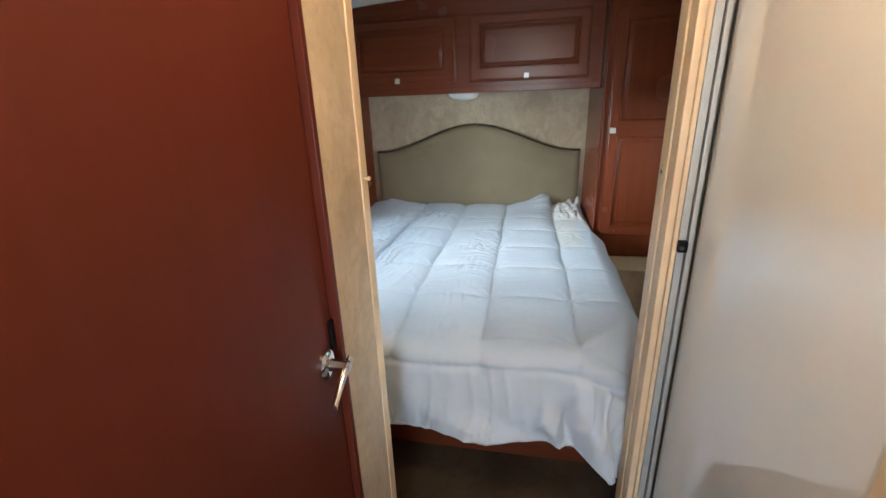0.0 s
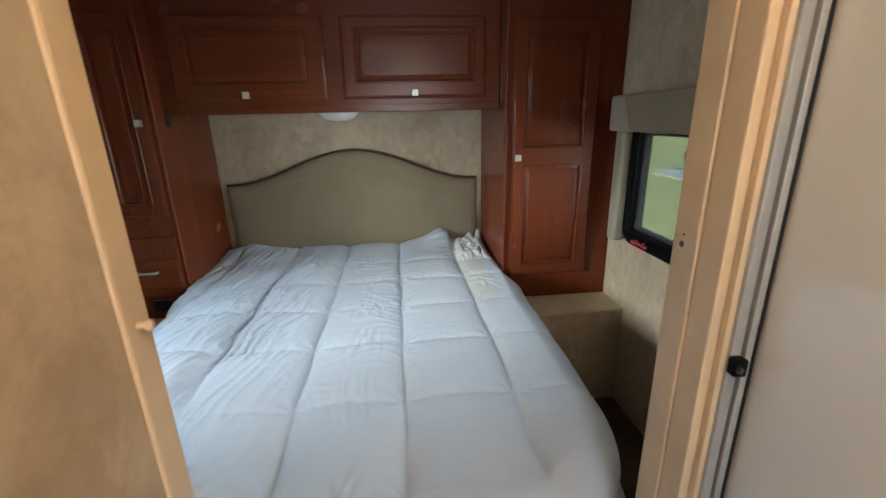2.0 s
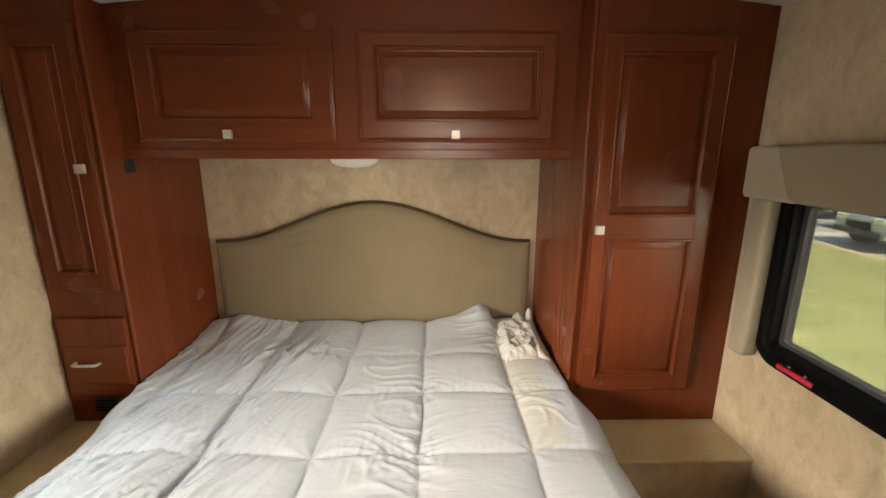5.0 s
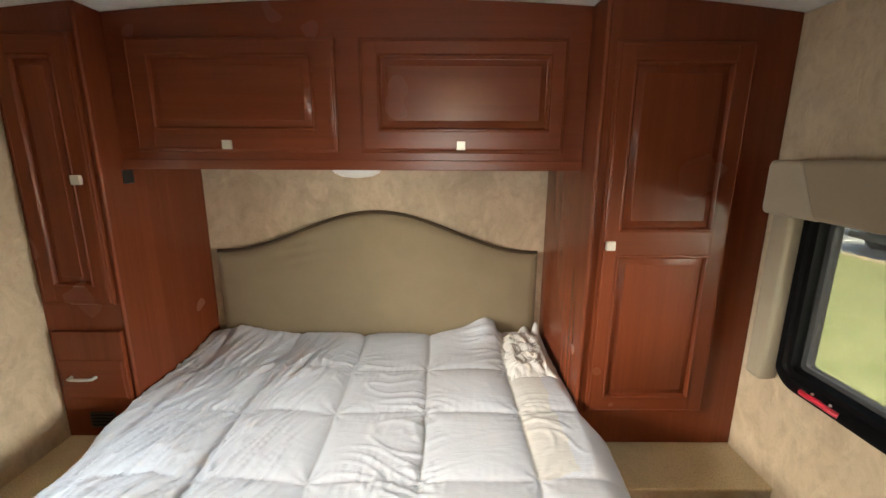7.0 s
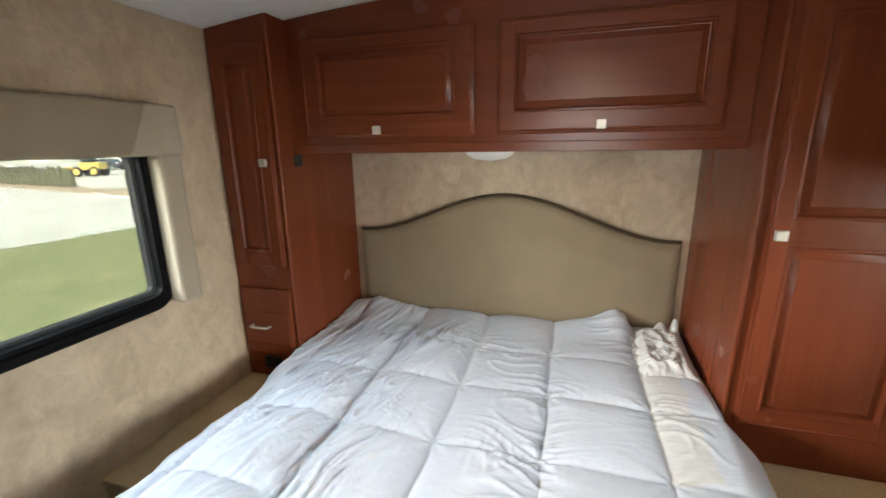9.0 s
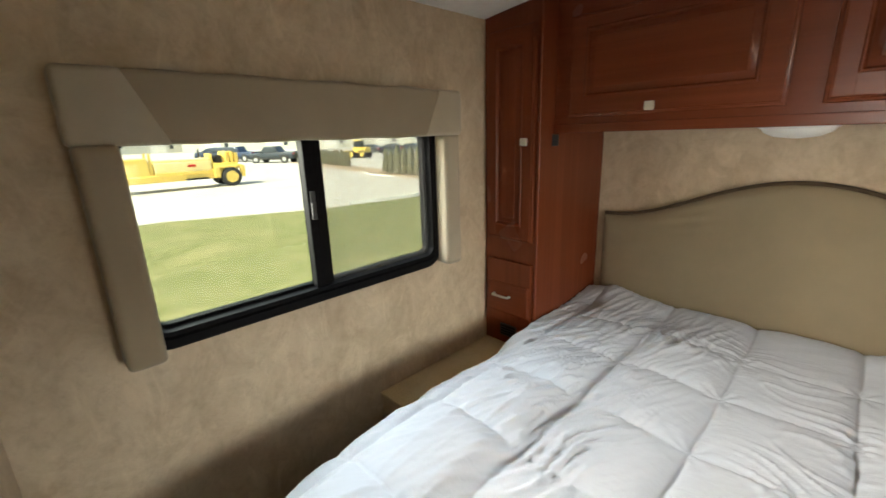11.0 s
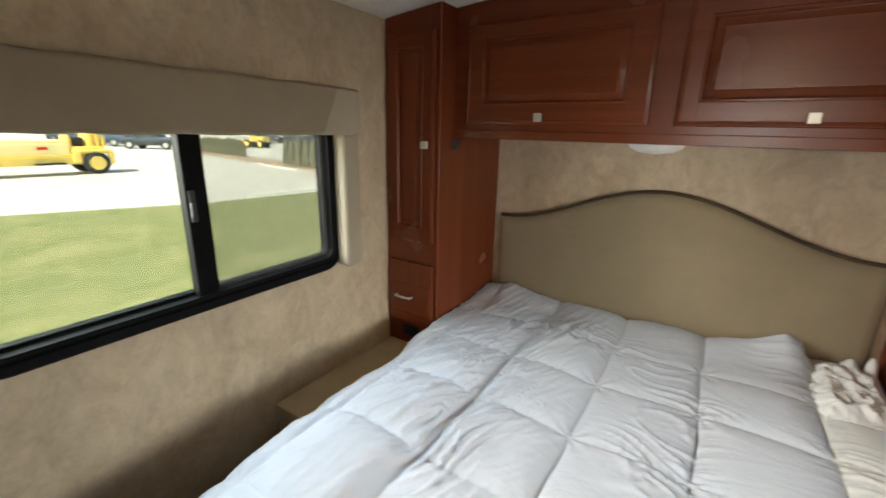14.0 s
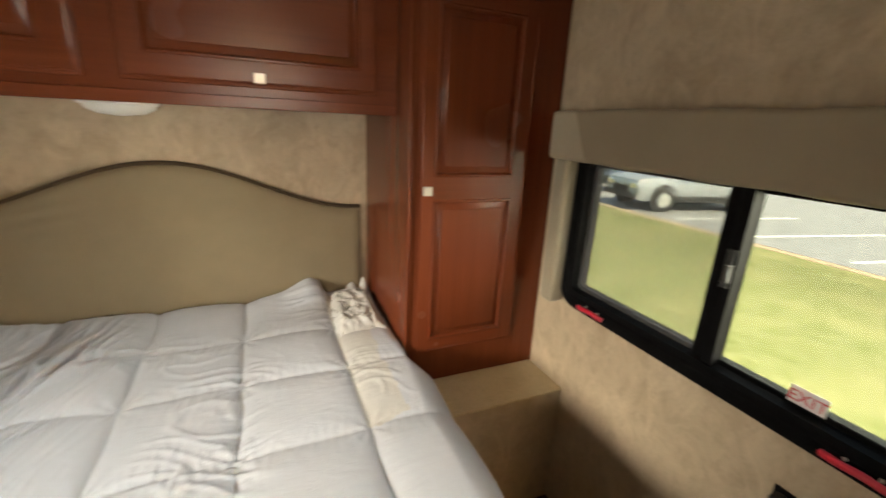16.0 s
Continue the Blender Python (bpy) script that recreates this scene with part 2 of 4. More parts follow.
def lawn():
    n = Nodes("lawn", 0.9, 0, 0.2)
    f, g, h = n.noise(0.9, 6), n.noise(4, 6, (1, 1, 1), 0.7), n.noise(60, 3)
    c = n.ramp(g, [(0.36, (0.116, 0.128, 0.042)), (0.64, (0.182, 0.182, 0.086))])
    c = n.mix(c, (0.26, 0.23, 0.115), n.ramp(f, [(0.46, (0, 0, 0)), (0.7, (0.6, 0.6, 0.6))]))
    c = n.mix(c, (0.26, 0.245, 0.125), n.ramp(n.noise(16, 5, (1, 1, 1), 0.75), [(0.5, (0, 0, 0)), (0.72, (0.7, 0.7, 0.7))]))
    n.color(n.mix(c, (0.10, 0.115, 0.03), n.ramp(h, [(0.45, (0, 0, 0)), (0.75, (0.6, 0.6, 0.6))])))
    return n.mat


LAWN = lawn()
CONCRETE = plain("pale_concrete", (0.43, 0.405, 0.365), 0.9, 0, 0.16, 0.35, 0.1)
ASPHALT = plain("grey_asphalt", (0.19, 0.19, 0.195), 0.9, 0, 0.12, 2.0, 0.2)
KERB = plain("white_kerb", (0.62, 0.61, 0.58), 0.85, 0, 0.08, 3)
GRAVEL = plain("tan_gravel", (0.33, 0.24, 0.16), 0.95, 0, 0.25, 6, 0.4)
PAINT_WHITE = plain("white_line_paint", (0.7, 0.7, 0.68), 0.8, 0, 0.08, 8)
# the tractor's yellow, paled to paint in the sun glare on its hood
GLARE_YELLOW = plain("glare_paled_yellow_paint", (0.80, 0.66, 0.30), 0.5, 0, 0.06, 4, 0.02)
YELLOW_PAINT = plain("yellow_machine_paint", (0.78, 0.54, 0.12), 0.4, 0, 0.1, 4, 0.02)
SILVER_PAINT = plain("silver_car_paint", (0.30, 0.32, 0.35), 0.25, 0.2, 0.04, 3, 0)
DARK_PAINT = plain("dark_car_paint", (0.035, 0.045, 0.055), 0.2, 0.2, 0.08, 3, 0)
BLUE_PAINT = plain("dark_blue_car_paint", (0.035, 0.055, 0.10), 0.2, 0.2, 0.08, 3, 0)
TAIL_RED = plain("red_tail_lens", (0.5, 0.02, 0.02), 0.2, 0, 0.1, 8, 0)
ORANGE_WOOD = plain("orange_stained_wood", (0.42, 0.17, 0.06), 0.8, 0, 0.2, 12, 0.2)
BUILDING_WALL = plain("cream_metal_siding", (0.50, 0.49, 0.43), 0.7, 0, 0.05, 0.6, 0.05)
BUILDING_ROOF = plain("grey_roof_metal", (0.35, 0.38, 0.38), 0.6, 0.2, 0.08, 0.5)
LEAF = plain("arborvitae_leaf", (0.27, 0.26, 0.165), 0.85, 0, 0.35, 5, 0.2)
BARK = plain("brown_bark", (0.10, 0.065, 0.04), 0.95, 0, 0.2, 20, 0.3)
BODY_WHITE = plain("white_fibreglass_skin", (0.7, 0.69, 0.66), 0.4, 0, 0.03, 2, 0)
BLACK_VENT = plain("black_vent_plastic", (0.01, 0.01, 0.01), 0.5, 0, 0.2, 40)
MESH_TAN = plain("tan_vent_mesh", (0.46, 0.38, 0.28), 0.6, 0.0, 0.4, 400, 0.5)

# ---- mesh helpers ----
WALL_W, WALL_E = -1.418, 1.007
BACK_Y, PART_Y = 3.13, 0.94
GROUND = -0.95


def thing(name, base, label, category, group="", kind=""):
    ob = new(name)
    ob.location = base
    ob.empty_display_size = 0.1
    return tagged(ob, label, category, group, kind)


def mesh_object(name, bm, material, smooth=False):
    bmesh.ops.recalc_face_normals(bm, faces=bm.faces)
    for e in bm.edges:
        if len(e.link_faces) == 2 and e.calc_face_angle(0) > radians(38):
            e.smooth = False
    data = bpy.data.meshes.new(name)
    bm.to_mesh(data)
    bm.free()
    for m in material if isinstance(material, (list, tuple)) else [material]:
        data.materials.append(m)
    if not smooth or smooth == "all":
        data.polygons.foreach_set("use_smooth", [bool(smooth)] * len(data.polygons))
    return new(name, data)


def part(name, bm, material, parent, label="", smooth=True):
    """One mesh under a thing or a part; the bmesh is in world coordinates."""
    root = parent
    while root.parent:
        root = root.parent
    bmesh.ops.translate(bm, verts=bm.verts, vec=-root.location)
    ob = mesh_object(name, bm, material, smooth)
    ob.parent = parent
    return tagged(ob, label)


def structure(name, bm, material, label, category, smooth=False):
    return tagged(mesh_object(name, bm, material, smooth), label, category, kind="structure")


def box(x0, x1, y0, y1, z0, z1, bevel=0.0, bm=None, segments=2):
    own = bmesh.new()
    bmesh.ops.create_cube(own, size=1)
    for v in own.verts:
        v.co = Vector(((x0 + x1) / 2 + v.co.x * (x1 - x0), (y0 + y1) / 2 + v.co.y * (y1 - y0), (z0 + z1) / 2 + v.co.z * (z1 - z0)))
    if bevel:
        bmesh.ops.bevel(own, geom=own.edges[:], offset=bevel, segments=segments, affect="EDGES", profile=0.6)
        for n, f in enumerate(sorted(own.faces, key=lambda q: -q.calc_area())):
            f.smooth = n >= 6
    return own if bm is None else merged(bm, own)


def merged(bm, other):
    data = bpy.data.meshes.new("tmp")
    other.to_mesh(data)
    other.free()
    bm.from_mesh(data)
    bpy.data.meshes.remove(data)
    return bm


def loops(bm, rings, close=True, cap=True):
    """Skin a list of rings of points."""
    made = [[bm.verts.new(p) for p in ring] for ring in rings]
    for a, b in zip(made, made[1:]):
        n = len(a)
        for i in range(n if close else n - 1):
            j = (i + 1) % n
            bm.faces.new((a[i], a[j], b[j], b[i])).smooth = True
    if cap and close:
        bm.faces.new(made[0][::-1])
        bm.faces.new(made[-1])
    return bm


def disc_ring(center, axis, radius, n=24):
    c, a = Vector(center), Vector(axis).normalized()
    u = a.orthogonal().normalized()
    w = a.cross(u)
    return [c + radius * (math.cos(t) * u + math.sin(t) * w) for t in (2 * math.pi * i / n for i in range(n))]


def turned(center, axis, profile, n=24, bm=None):
    """A body of revolution: profile of (along the axis, radius)."""
    c, a = Vector(center), Vector(axis).normalized()
    return loops(bm or bmesh.new(), [disc_ring(c + a * h, a, max(r, 0.0005), n) for h, r in profile])


def tube(points, radius, n=10, bm=None):
    pts = [Vector(p) for p in points]
    rings = []
    for i, p in enumerate(pts):
        d = (pts[min(i + 1, len(pts) - 1)] - pts[max(i - 1, 0)]).normalized()
        rings.append(disc_ring(p, d, radius, n))
    for i in range(1, len(rings)):
        best = min(range(n), key=lambda k: sum((rings[i][(j + k) % n] - rings[i - 1][j]).length for j in range(0, n, 3)))
        rings[i] = rings[i][best:] + rings[i][:best]
    return loops(bm or bmesh.new(), rings)


def rounded_rect(u0, u1, v0, v1, r, n=8):
    out = []
    for cu, cv, a0 in ((u1 - r, v1 - r, 0), (u0 + r, v1 - r, 90), (u0 + r, v0 + r, 180), (u1 - r, v0 + r, 270)):
        for i in range(n + 1):
            a = radians(a0 + 90 * i / n)
            out.append((cu + r * math.cos(a), cv + r * math.sin(a)))
    return out


def crown(x):
    """Height of the bowed ceiling."""
    return 1.965 + 0.072 * (1 - ((x + 0.2) / 1.215) ** 2)


# ---- the room ----
def wall_top(bm, top=1.95):
    """Lets the upper edge follow the bowed ceiling."""
    for v in bm.verts:
        if v.co.z > top:
            v.co.z = crown(v.co.x) - 0.002
    return bm


def long_box(x0, x1, y0, y1, z0, z1, cuts=14):
    bm = bmesh.new()
    xs = [x0 + (x1 - x0) * i / cuts for i in range(cuts + 1)]
    rings = [[(x, y0, z0), (x, y1, z0), (x, y1, z1), (x, y0, z1)] for x in xs]
    return loops(bm, rings)


def wall_with_window(name, x_in, x_out, y0, y1, z1, hole, label):
    hy0, hy1, hz0, hz1 = hole
    bm = bmesh.new()
    a, b = min(x_in, x_out), max(x_in, x_out)
    box(a, b, y0, hy0, 0, z1, bm=bm)
    box(a, b, hy1, y1, 0, z1, bm=bm)
    box(a, b, hy0, hy1, 0, hz0, bm=bm)
    box(a, b, hy0, hy1, hz1, z1, bm=bm)
    bmesh.ops.remove_doubles(bm, verts=bm.verts, dist=1e-5)
    return structure(name, bm, WALLPAPER, label, "wall")


WIN_W = (1.20, 2.27, 0.988, 1.57)
WIN_E = (1.27, 2.42, 0.872, 1.45)
wall_with_window("wall_west", WALL_W, WALL_W - 0.05, -2.05, BACK_Y + 0.05, 1.962, (WIN_W[0] + 0.03, WIN_W[1] - 0.03, WIN_W[2] + 0.03, WIN_W[3] - 0.03), "tan mottled suede-look wallpaper side wall with sliding window")
wall_with_window("wall_east", WALL_E, WALL_E + 0.05, -2.05, BACK_Y + 0.05, 1.9, (WIN_E[0] + 0.03, WIN_E[1] - 0.03, WIN_E[2] + 0.03, WIN_E[3] - 0.03), "tan mottled suede-look wallpaper side wall with emergency window")
structure("wall_east_top", box(WALL_E, WALL_E + 0.05, -2.05, BACK_Y + 0.05, 1.9, 1.962), WALLPAPER, "tan mottled wallpaper strip under the ceiling", "wall")
structure("wall_north", box(WALL_W, WALL_E, BACK_Y, BACK_Y + 0.05, 0, 2.0), WALLPAPER, "tan mottled wallpaper wall behind the headboard", "wall")

structure("wall_south_west", wall_top(long_box(WALL_W, -0.375, PART_Y - 0.05, PART_Y, 0, 1.962)), WALLPAPER, "tan wallpapered partition beside the doorway", "wall")
structure("wall_south_east", wall_top(long_box(0.42, WALL_E, 1.04, 1.13, 0, 1.962)), WALLPAPER, "tan wallpapered partition beside the doorway", "wall")
structure("wall_header", wall_top(long_box(-0.375, 0.42, PART_Y - 0.05, PART_Y, 1.925, 1.99)), WALLPAPER, "tan wallpapered strip above the doorway", "wall")


def ceiling():
    bm = bmesh.new()
    xs = [WALL_W - 0.05 + i * (WALL_E - WALL_W + 0.1) / 24 for i in range(25)]
    lo = [[(x, y, crown(x)) for x in xs] for y in (PART_Y - 0.05, BACK_Y + 0.05)]
    hi = [[(x, y, crown(x) + 0.05) for x in xs] for y in (PART_Y - 0.05, BACK_Y + 0.05)]
    rings = [a + b[::-1] for a, b in zip(lo, hi)]
    loops(bm, rings)
    structure("ceiling", bm, CEILING_VINYL, "off-white bowed vinyl ceiling", "ceiling", True)
    structure("ceiling_hall", box(WALL_W - 0.05, WALL_E + 0.05, -2.05, PART_Y - 0.05, 1.985, 2.08), CEILING_VINYL, "off-white ceiling of the passage", "ceiling")


ceiling()
structure("floor", box(WALL_W, WALL_E, -2.0, BACK_Y, -0.05, 0), FLOOR_VINYL, "dark brown mottled vinyl floor", "floor")
structure("vehicle_skirt", box(WALL_W - 0.05, WALL_E + 0.05, -2.05, BACK_Y + 0.05, GROUND, -0.05), BODY_WHITE, "white outer skirt under the floor", "wall")


# ---- passage ----
def passage():
    structure("wall_hall_west", box(-0.375, -0.337, 0.715, 0.887, 0, 1.985), WALLPAPER, "tan wallpapered end of the passage wall", "wall")
    structure("wall_hall_west_back", box(-0.40, -0.345, -2.0, -0.04, 0, 1.985), WALLPAPER, "tan wallpapered passage wall", "wall")
    structure("wall_hall_west_top", box(-0.40, -0.345, -0.04, 0.715, 1.93, 1.985), WALLPAPER, "tan wallpapered strip above the red door", "wall")
    # unseen end wall, with an opening added only for the fill light
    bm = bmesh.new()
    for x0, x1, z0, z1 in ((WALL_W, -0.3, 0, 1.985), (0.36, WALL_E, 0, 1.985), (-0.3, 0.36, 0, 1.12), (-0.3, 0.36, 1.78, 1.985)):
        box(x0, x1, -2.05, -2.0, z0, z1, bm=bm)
    structure("wall_hall_south", bm, WALLPAPER, "unseen tan wallpapered end wall of the passage with an opening added for the fill light", "wall")
    structure("wall_hall_east_back", box(0.43, 0.48, -2.0, 0.43, 0, 1.985), WALLPAPER, "tan wallpapered passage wall", "wall")
    # corner trim at the end of the passage wall, with a small peg
    trim = structure("trim", box(-0.378, -0.334, 0.888, 0.926, 0, 1.92, 0.004), JAMB, "tan laminate corner trim of the doorway", "trim", True)
    peg = thing("wooden_peg", (-0.334, 0.906, 1.282), "small pale peg on the doorway corner trim", "peg")
    part("shaft", turned((-0.336, 0.906, 1.282), (1, 0, 0), [(0, 0.0035), (0.011, 0.0035)]), JAMB, peg)
    part("tip", turned((-0.326, 0.906, 1.282), (1, 0, 0), [(0, 0.005), (0.003, 0.0055), (0.006, 0.003)]), JAMB, peg)
    # east jamb, three steps deep
    jamb = thing("door_jamb", (0.39, 1.08, 0), "tan laminate door jamb in stepped layers with screw hole", "door jamb", kind="structure")
    part("inner_stop", box(0.354, 0.42, 1.085, 1.14, 0, 1.925, 0.003), JAMB, jamb)
    part("middle_board", box(0.357, 0.42, 1.035, 1.0835, 0, 1.925, 0.004), JAMB, jamb)
    strip = part("metal_strip", box(0.382, 0.398, 1.016, 1.035, 0, 1.925, 0.002), ALUMINIUM, jamb, "grey aluminium edge strip")
    part("metal_strip", box(0.4015, 0.4125, 1.012, 1.035, 0, 1.925, 0.002), ALUMINIUM, jamb, "grey aluminium edge strip")
    part("dark_groove", box(0.398, 0.4015, 1.024, 1.035, 0, 1.925), RUBBER, jamb, "dark groove", smooth=False)
    part("bead", box(0.372, 0.382, 1.022, 1.034, 0, 1.925, 0.002), JAMB, jamb)
    part("screw_hole", turned((0.3545, 1.118, 1.262), (-1, 0, 0), [(0, 0.005), (0.0012, 0.005)], 12), BLACK_VENT, jamb, "dark screw hole")
    part("screw_hole", turned((0.3545, 1.116, 1.278), (-1, 0, 0), [(0, 0.002), (0.0012, 0.002)], 8), BLACK_VENT, jamb, "dark screw hole")
    latch = thing("door_catch", (0.39, 1.014, 1.105), "small black plastic door catch with metal roller on the jamb", "door catch")
    part("housing", box(0.379, 0.399, 1.0, 1.0175, 1.092, 1.120, 0.004), BLACK_FRAME, latch)
    part("roller", turned((0.385, 0.998, 1.105), (0, -1, 0), [(-0.004, 0.005), (0.001, 0.005), (0.003, 0.003)], 16), LATCH_GREY, latch, "dull metal roller")
    # glossy panel along the passage
    panel = thing("glossy_panel", (0.43, 0.73, 0), "glossy off-white pebbled panel with dark edge seal", "wall panel")
    part("sheet", box(0.4205, 0.446, 0.445, 1.018, 0.0, 1.97, 0.006), PANEL_GLOSS, panel)
    part("edge_seal", box(0.4172, 0.4205, 1.0135, 1.020, 0.0, 1.97, 0.002), RUBBER, panel, "black rubber edge seal")
    structure("trim_hall", box(0.418, 0.47, 0.40, 0.444, 0, 1.97, 0.003), JAMB, "tan laminate trim at the panel's end", "trim", True)
    # red door in the west wall
    door = thing("hall_door", (-0.37, 0.34, 0), "closed cherry red laminate door with chrome lever", "door", kind="structure")
    part("slab", box(-0.385, -0.352, -0.005, 0.696, 0.012, 1.9, 0.002), DOOR_WOOD, door)
    part("casing", box(-0.385, -0.336, 0.6995, 0.7145, 0, 1.928, 0.003), DOOR_WOOD, door, "cherry red casing strip")
    part("casing", box(-0.385, -0.336, -0.04, -0.0085, 0, 1.928, 0.003), CHERRY_UP, door, "cherry red casing strip")
    part("casing", box(-0.385, -0.336, -0.0085, 0.6995, 1.904, 1.928, 0.003), CHERRY_UP, door, "cherry red casing strip")
    part("strike_plate", box(-0.3515, -0.345, 0.680, 0.6955, 0.970, 1.035, 0.001), BLACK_FRAME, door, "dark strike plate")
    lever = part("handle", turned((-0.353, 0.657, 0.953), (1, 0, 0), [(0, 0.031), (0.006, 0.031), (0.01, 0.026), (0.012, 0.013), (0.04, 0.011), (0.048, 0.012), (0.052, 0.008)], 28), CHROME, door, "chrome lever handle")
    bm = bmesh.new()
    rings = []
    for i in range(9):
        f = i / 8
        c = Vector((-0.307, 0.668 - 0.085 * f, 0.958 - 0.030 * f - 0.018 * f * f))
        a, b = 0.0065, 0.011 - 0.003 * f
        rings.append([c + Vector((a * math.cos(t), 0.3 * b * math.sin(t), b * math.sin(t))) for t in (2 * math.pi * k / 12 for k in range(12))])
    part("lever", loops(bm, rings), CHROME, lever, "curved chrome lever")
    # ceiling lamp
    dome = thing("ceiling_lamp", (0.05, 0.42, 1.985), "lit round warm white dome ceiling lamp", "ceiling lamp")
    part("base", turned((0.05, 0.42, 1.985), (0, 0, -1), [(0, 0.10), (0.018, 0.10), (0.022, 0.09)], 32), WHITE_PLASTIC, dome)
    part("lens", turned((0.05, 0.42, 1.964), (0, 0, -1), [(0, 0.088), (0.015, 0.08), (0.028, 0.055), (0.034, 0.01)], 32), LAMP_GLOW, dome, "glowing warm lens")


passage()


# ---- windows ----
def window(name, wall_x, side, rect, mullion, label, screen_half, slim=1.0):
    """side: +1 where the room lies towards +x."""
    u0, u1, v0, v1 = rect
    win = thing(name, (wall_x, (u0 + u1) / 2, v0), label, "window", kind="structure")

    def ring(inset, depth, r):
        return [(wall_x + side * depth, u, v) for u, v in rounded_rect(u0 + inset, u1 - inset, v0 + inset, v1 - inset, max(r - inset, 0.012))]

    R = 0.085
    bm = bmesh.new()
    loops(bm, [ring(0.0, 0.001, R), ring(0.0, 0.010, R), ring(0.006 * slim, 0.015, R), ring(0.028 * slim, 0.015, R), ring(0.034 * slim, 0.008, R), ring(0.047 * slim, 0.008, R), ring(0.05 * slim, -0.02, R), ring(0.06 * slim, -0.022, R), ring(0.06 * slim, -0.048, R), ring(0.031 * slim, -0.048, R), ring(0.031 * slim, 0.0, R)], cap=False)
    frame_ob = part("window_frame", bm, BLACK_FRAME, win, "black rounded window frame")
    g0, g1, h0, h1 = u0 + 0.052 * slim, u1 - 0.052 * slim, v0 + 0.052 * slim, v1 - 0.052 * slim
    m0, m1 = mullion
    bar = part("mullion", box(wall_x - side * 0.03, wall_x + side * 0.006, m0 - 0.002, m0 + 0.026, h0 - 0.004, h1 + 0.004, 0.003), BLACK_FRAME, win)
    part("mullion", box(wall_x - side * 0.045, wall_x - side * 0.008, m0 + 0.028, m1, h0 - 0.004, h1 + 0.004, 0.003), BLACK_FRAME, win)
    zc = (h0 + h1) / 2 + 0.03
    catch = part("latch", box(wall_x + side * 0.006, wall_x + side * 0.016, m0 + 0.004, m0 + 0.02, zc - 0.045, zc + 0.045, 0.003), LATCH_GREY, win, "grey metal latch")
    part("latch_tab", box(wall_x + side * 0.014, wall_x + side * 0.026, m0 + 0.001, m0 + 0.014, zc - 0.03, zc + 0.01, 0.003), LATCH_GREY, catch)
    for a, b, d in ((g0, m0 + 0.01, 0.022), (m1 - 0.01, g1, 0.034)):
        pane = part("pane", box(wall_x - side * d - 0.002, wall_x - side * d + 0.002, a, b, h0, h1), TINTED_GLASS, win, smooth=False)
        pane.visible_shadow = False
    a, b = (m1 - 0.01, g1) if screen_half else (g0, m0 + 0.01)
    part("insect_screen", box(wall_x - side * 0.0165, wall_x - side * 0.0155, a, b, h0, h1), SCREEN, win, "fine grey insect screen", smooth=False)
    return win


window("window_1", WALL_W, 1, WIN_W, (1.703, 1.770), "black framed sliding window with rounded corners and screen", True, 1.0)
exit_window = window("window_2", WALL_E, -1, WIN_E, (1.832, 1.893), "black framed emergency exit window with red handles", True, 1.3)


def red_handle(y, parent):
    x = WALL_E - 0.016
    z = WIN_E[2] + 0.02
    h = part("exit_handle", tube([(x, y - 0.06, z), (x - 0.008, y - 0.045, z + 0.004), (x - 0.012, y - 0.01, z + 0.008), (x - 0.010, y + 0.03, z + 0.004), (x, y + 0.055, z)], 0.008), RED_PLASTIC, parent, "red plastic release handle")
    part("screw", turned((x + 0.001, y + 0.02, z + 0.014), (-1, 0, 0), [(0, 0.004), (0.004, 0.0035)], 10), NICKEL, h)
    part("screw", turned((x + 0.001, y - 0.035, z + 0.014), (-1, 0, 0), [(0, 0.004), (0.004, 0.0035)], 10), NICKEL, h)


red_handle(2.245, exit_window)
red_handle(1.525, exit_window)


def exit_sticker():
    s = thing("exit_sticker", (WALL_E, 1.638, 0.955), "white sticker with red capital letters on the window glass", "sticker")
    x = WALL_E + 0.018
    part("backing", box(x - 0.0006, x + 0.0006, 1.603, 1.673, 0.944, 0.984), STICKER_WHITE, s, smooth=False)
    data = bpy.data.curves.new("letters", "FONT")
    data.body, data.size, data.align_x = "EXIT", 0.036, "CENTER"
    tmp = new("letters", data)
    mesh = bpy.data.meshes.new_from_object(tmp.evaluated_get(bpy.context.evaluated_depsgraph_get()))
    bpy.data.objects.remove(tmp)
    mesh.materials.clear()
    mesh.materials.append(RED_PLASTIC)
    ob = new("lettering", mesh)
    ob.parent = s
    ob.matrix_basis = Matrix.Translation((x - 0.0012 - WALL_E, 0, 0.951 - 0.955)) @ Matrix(((0, 0, -1, 0), (-1, 0, 0, 0), (0, 1, 0, 0), (0, 0, 0, 1)))
    tagged(ob, "red capital letters")


exit_sticker()


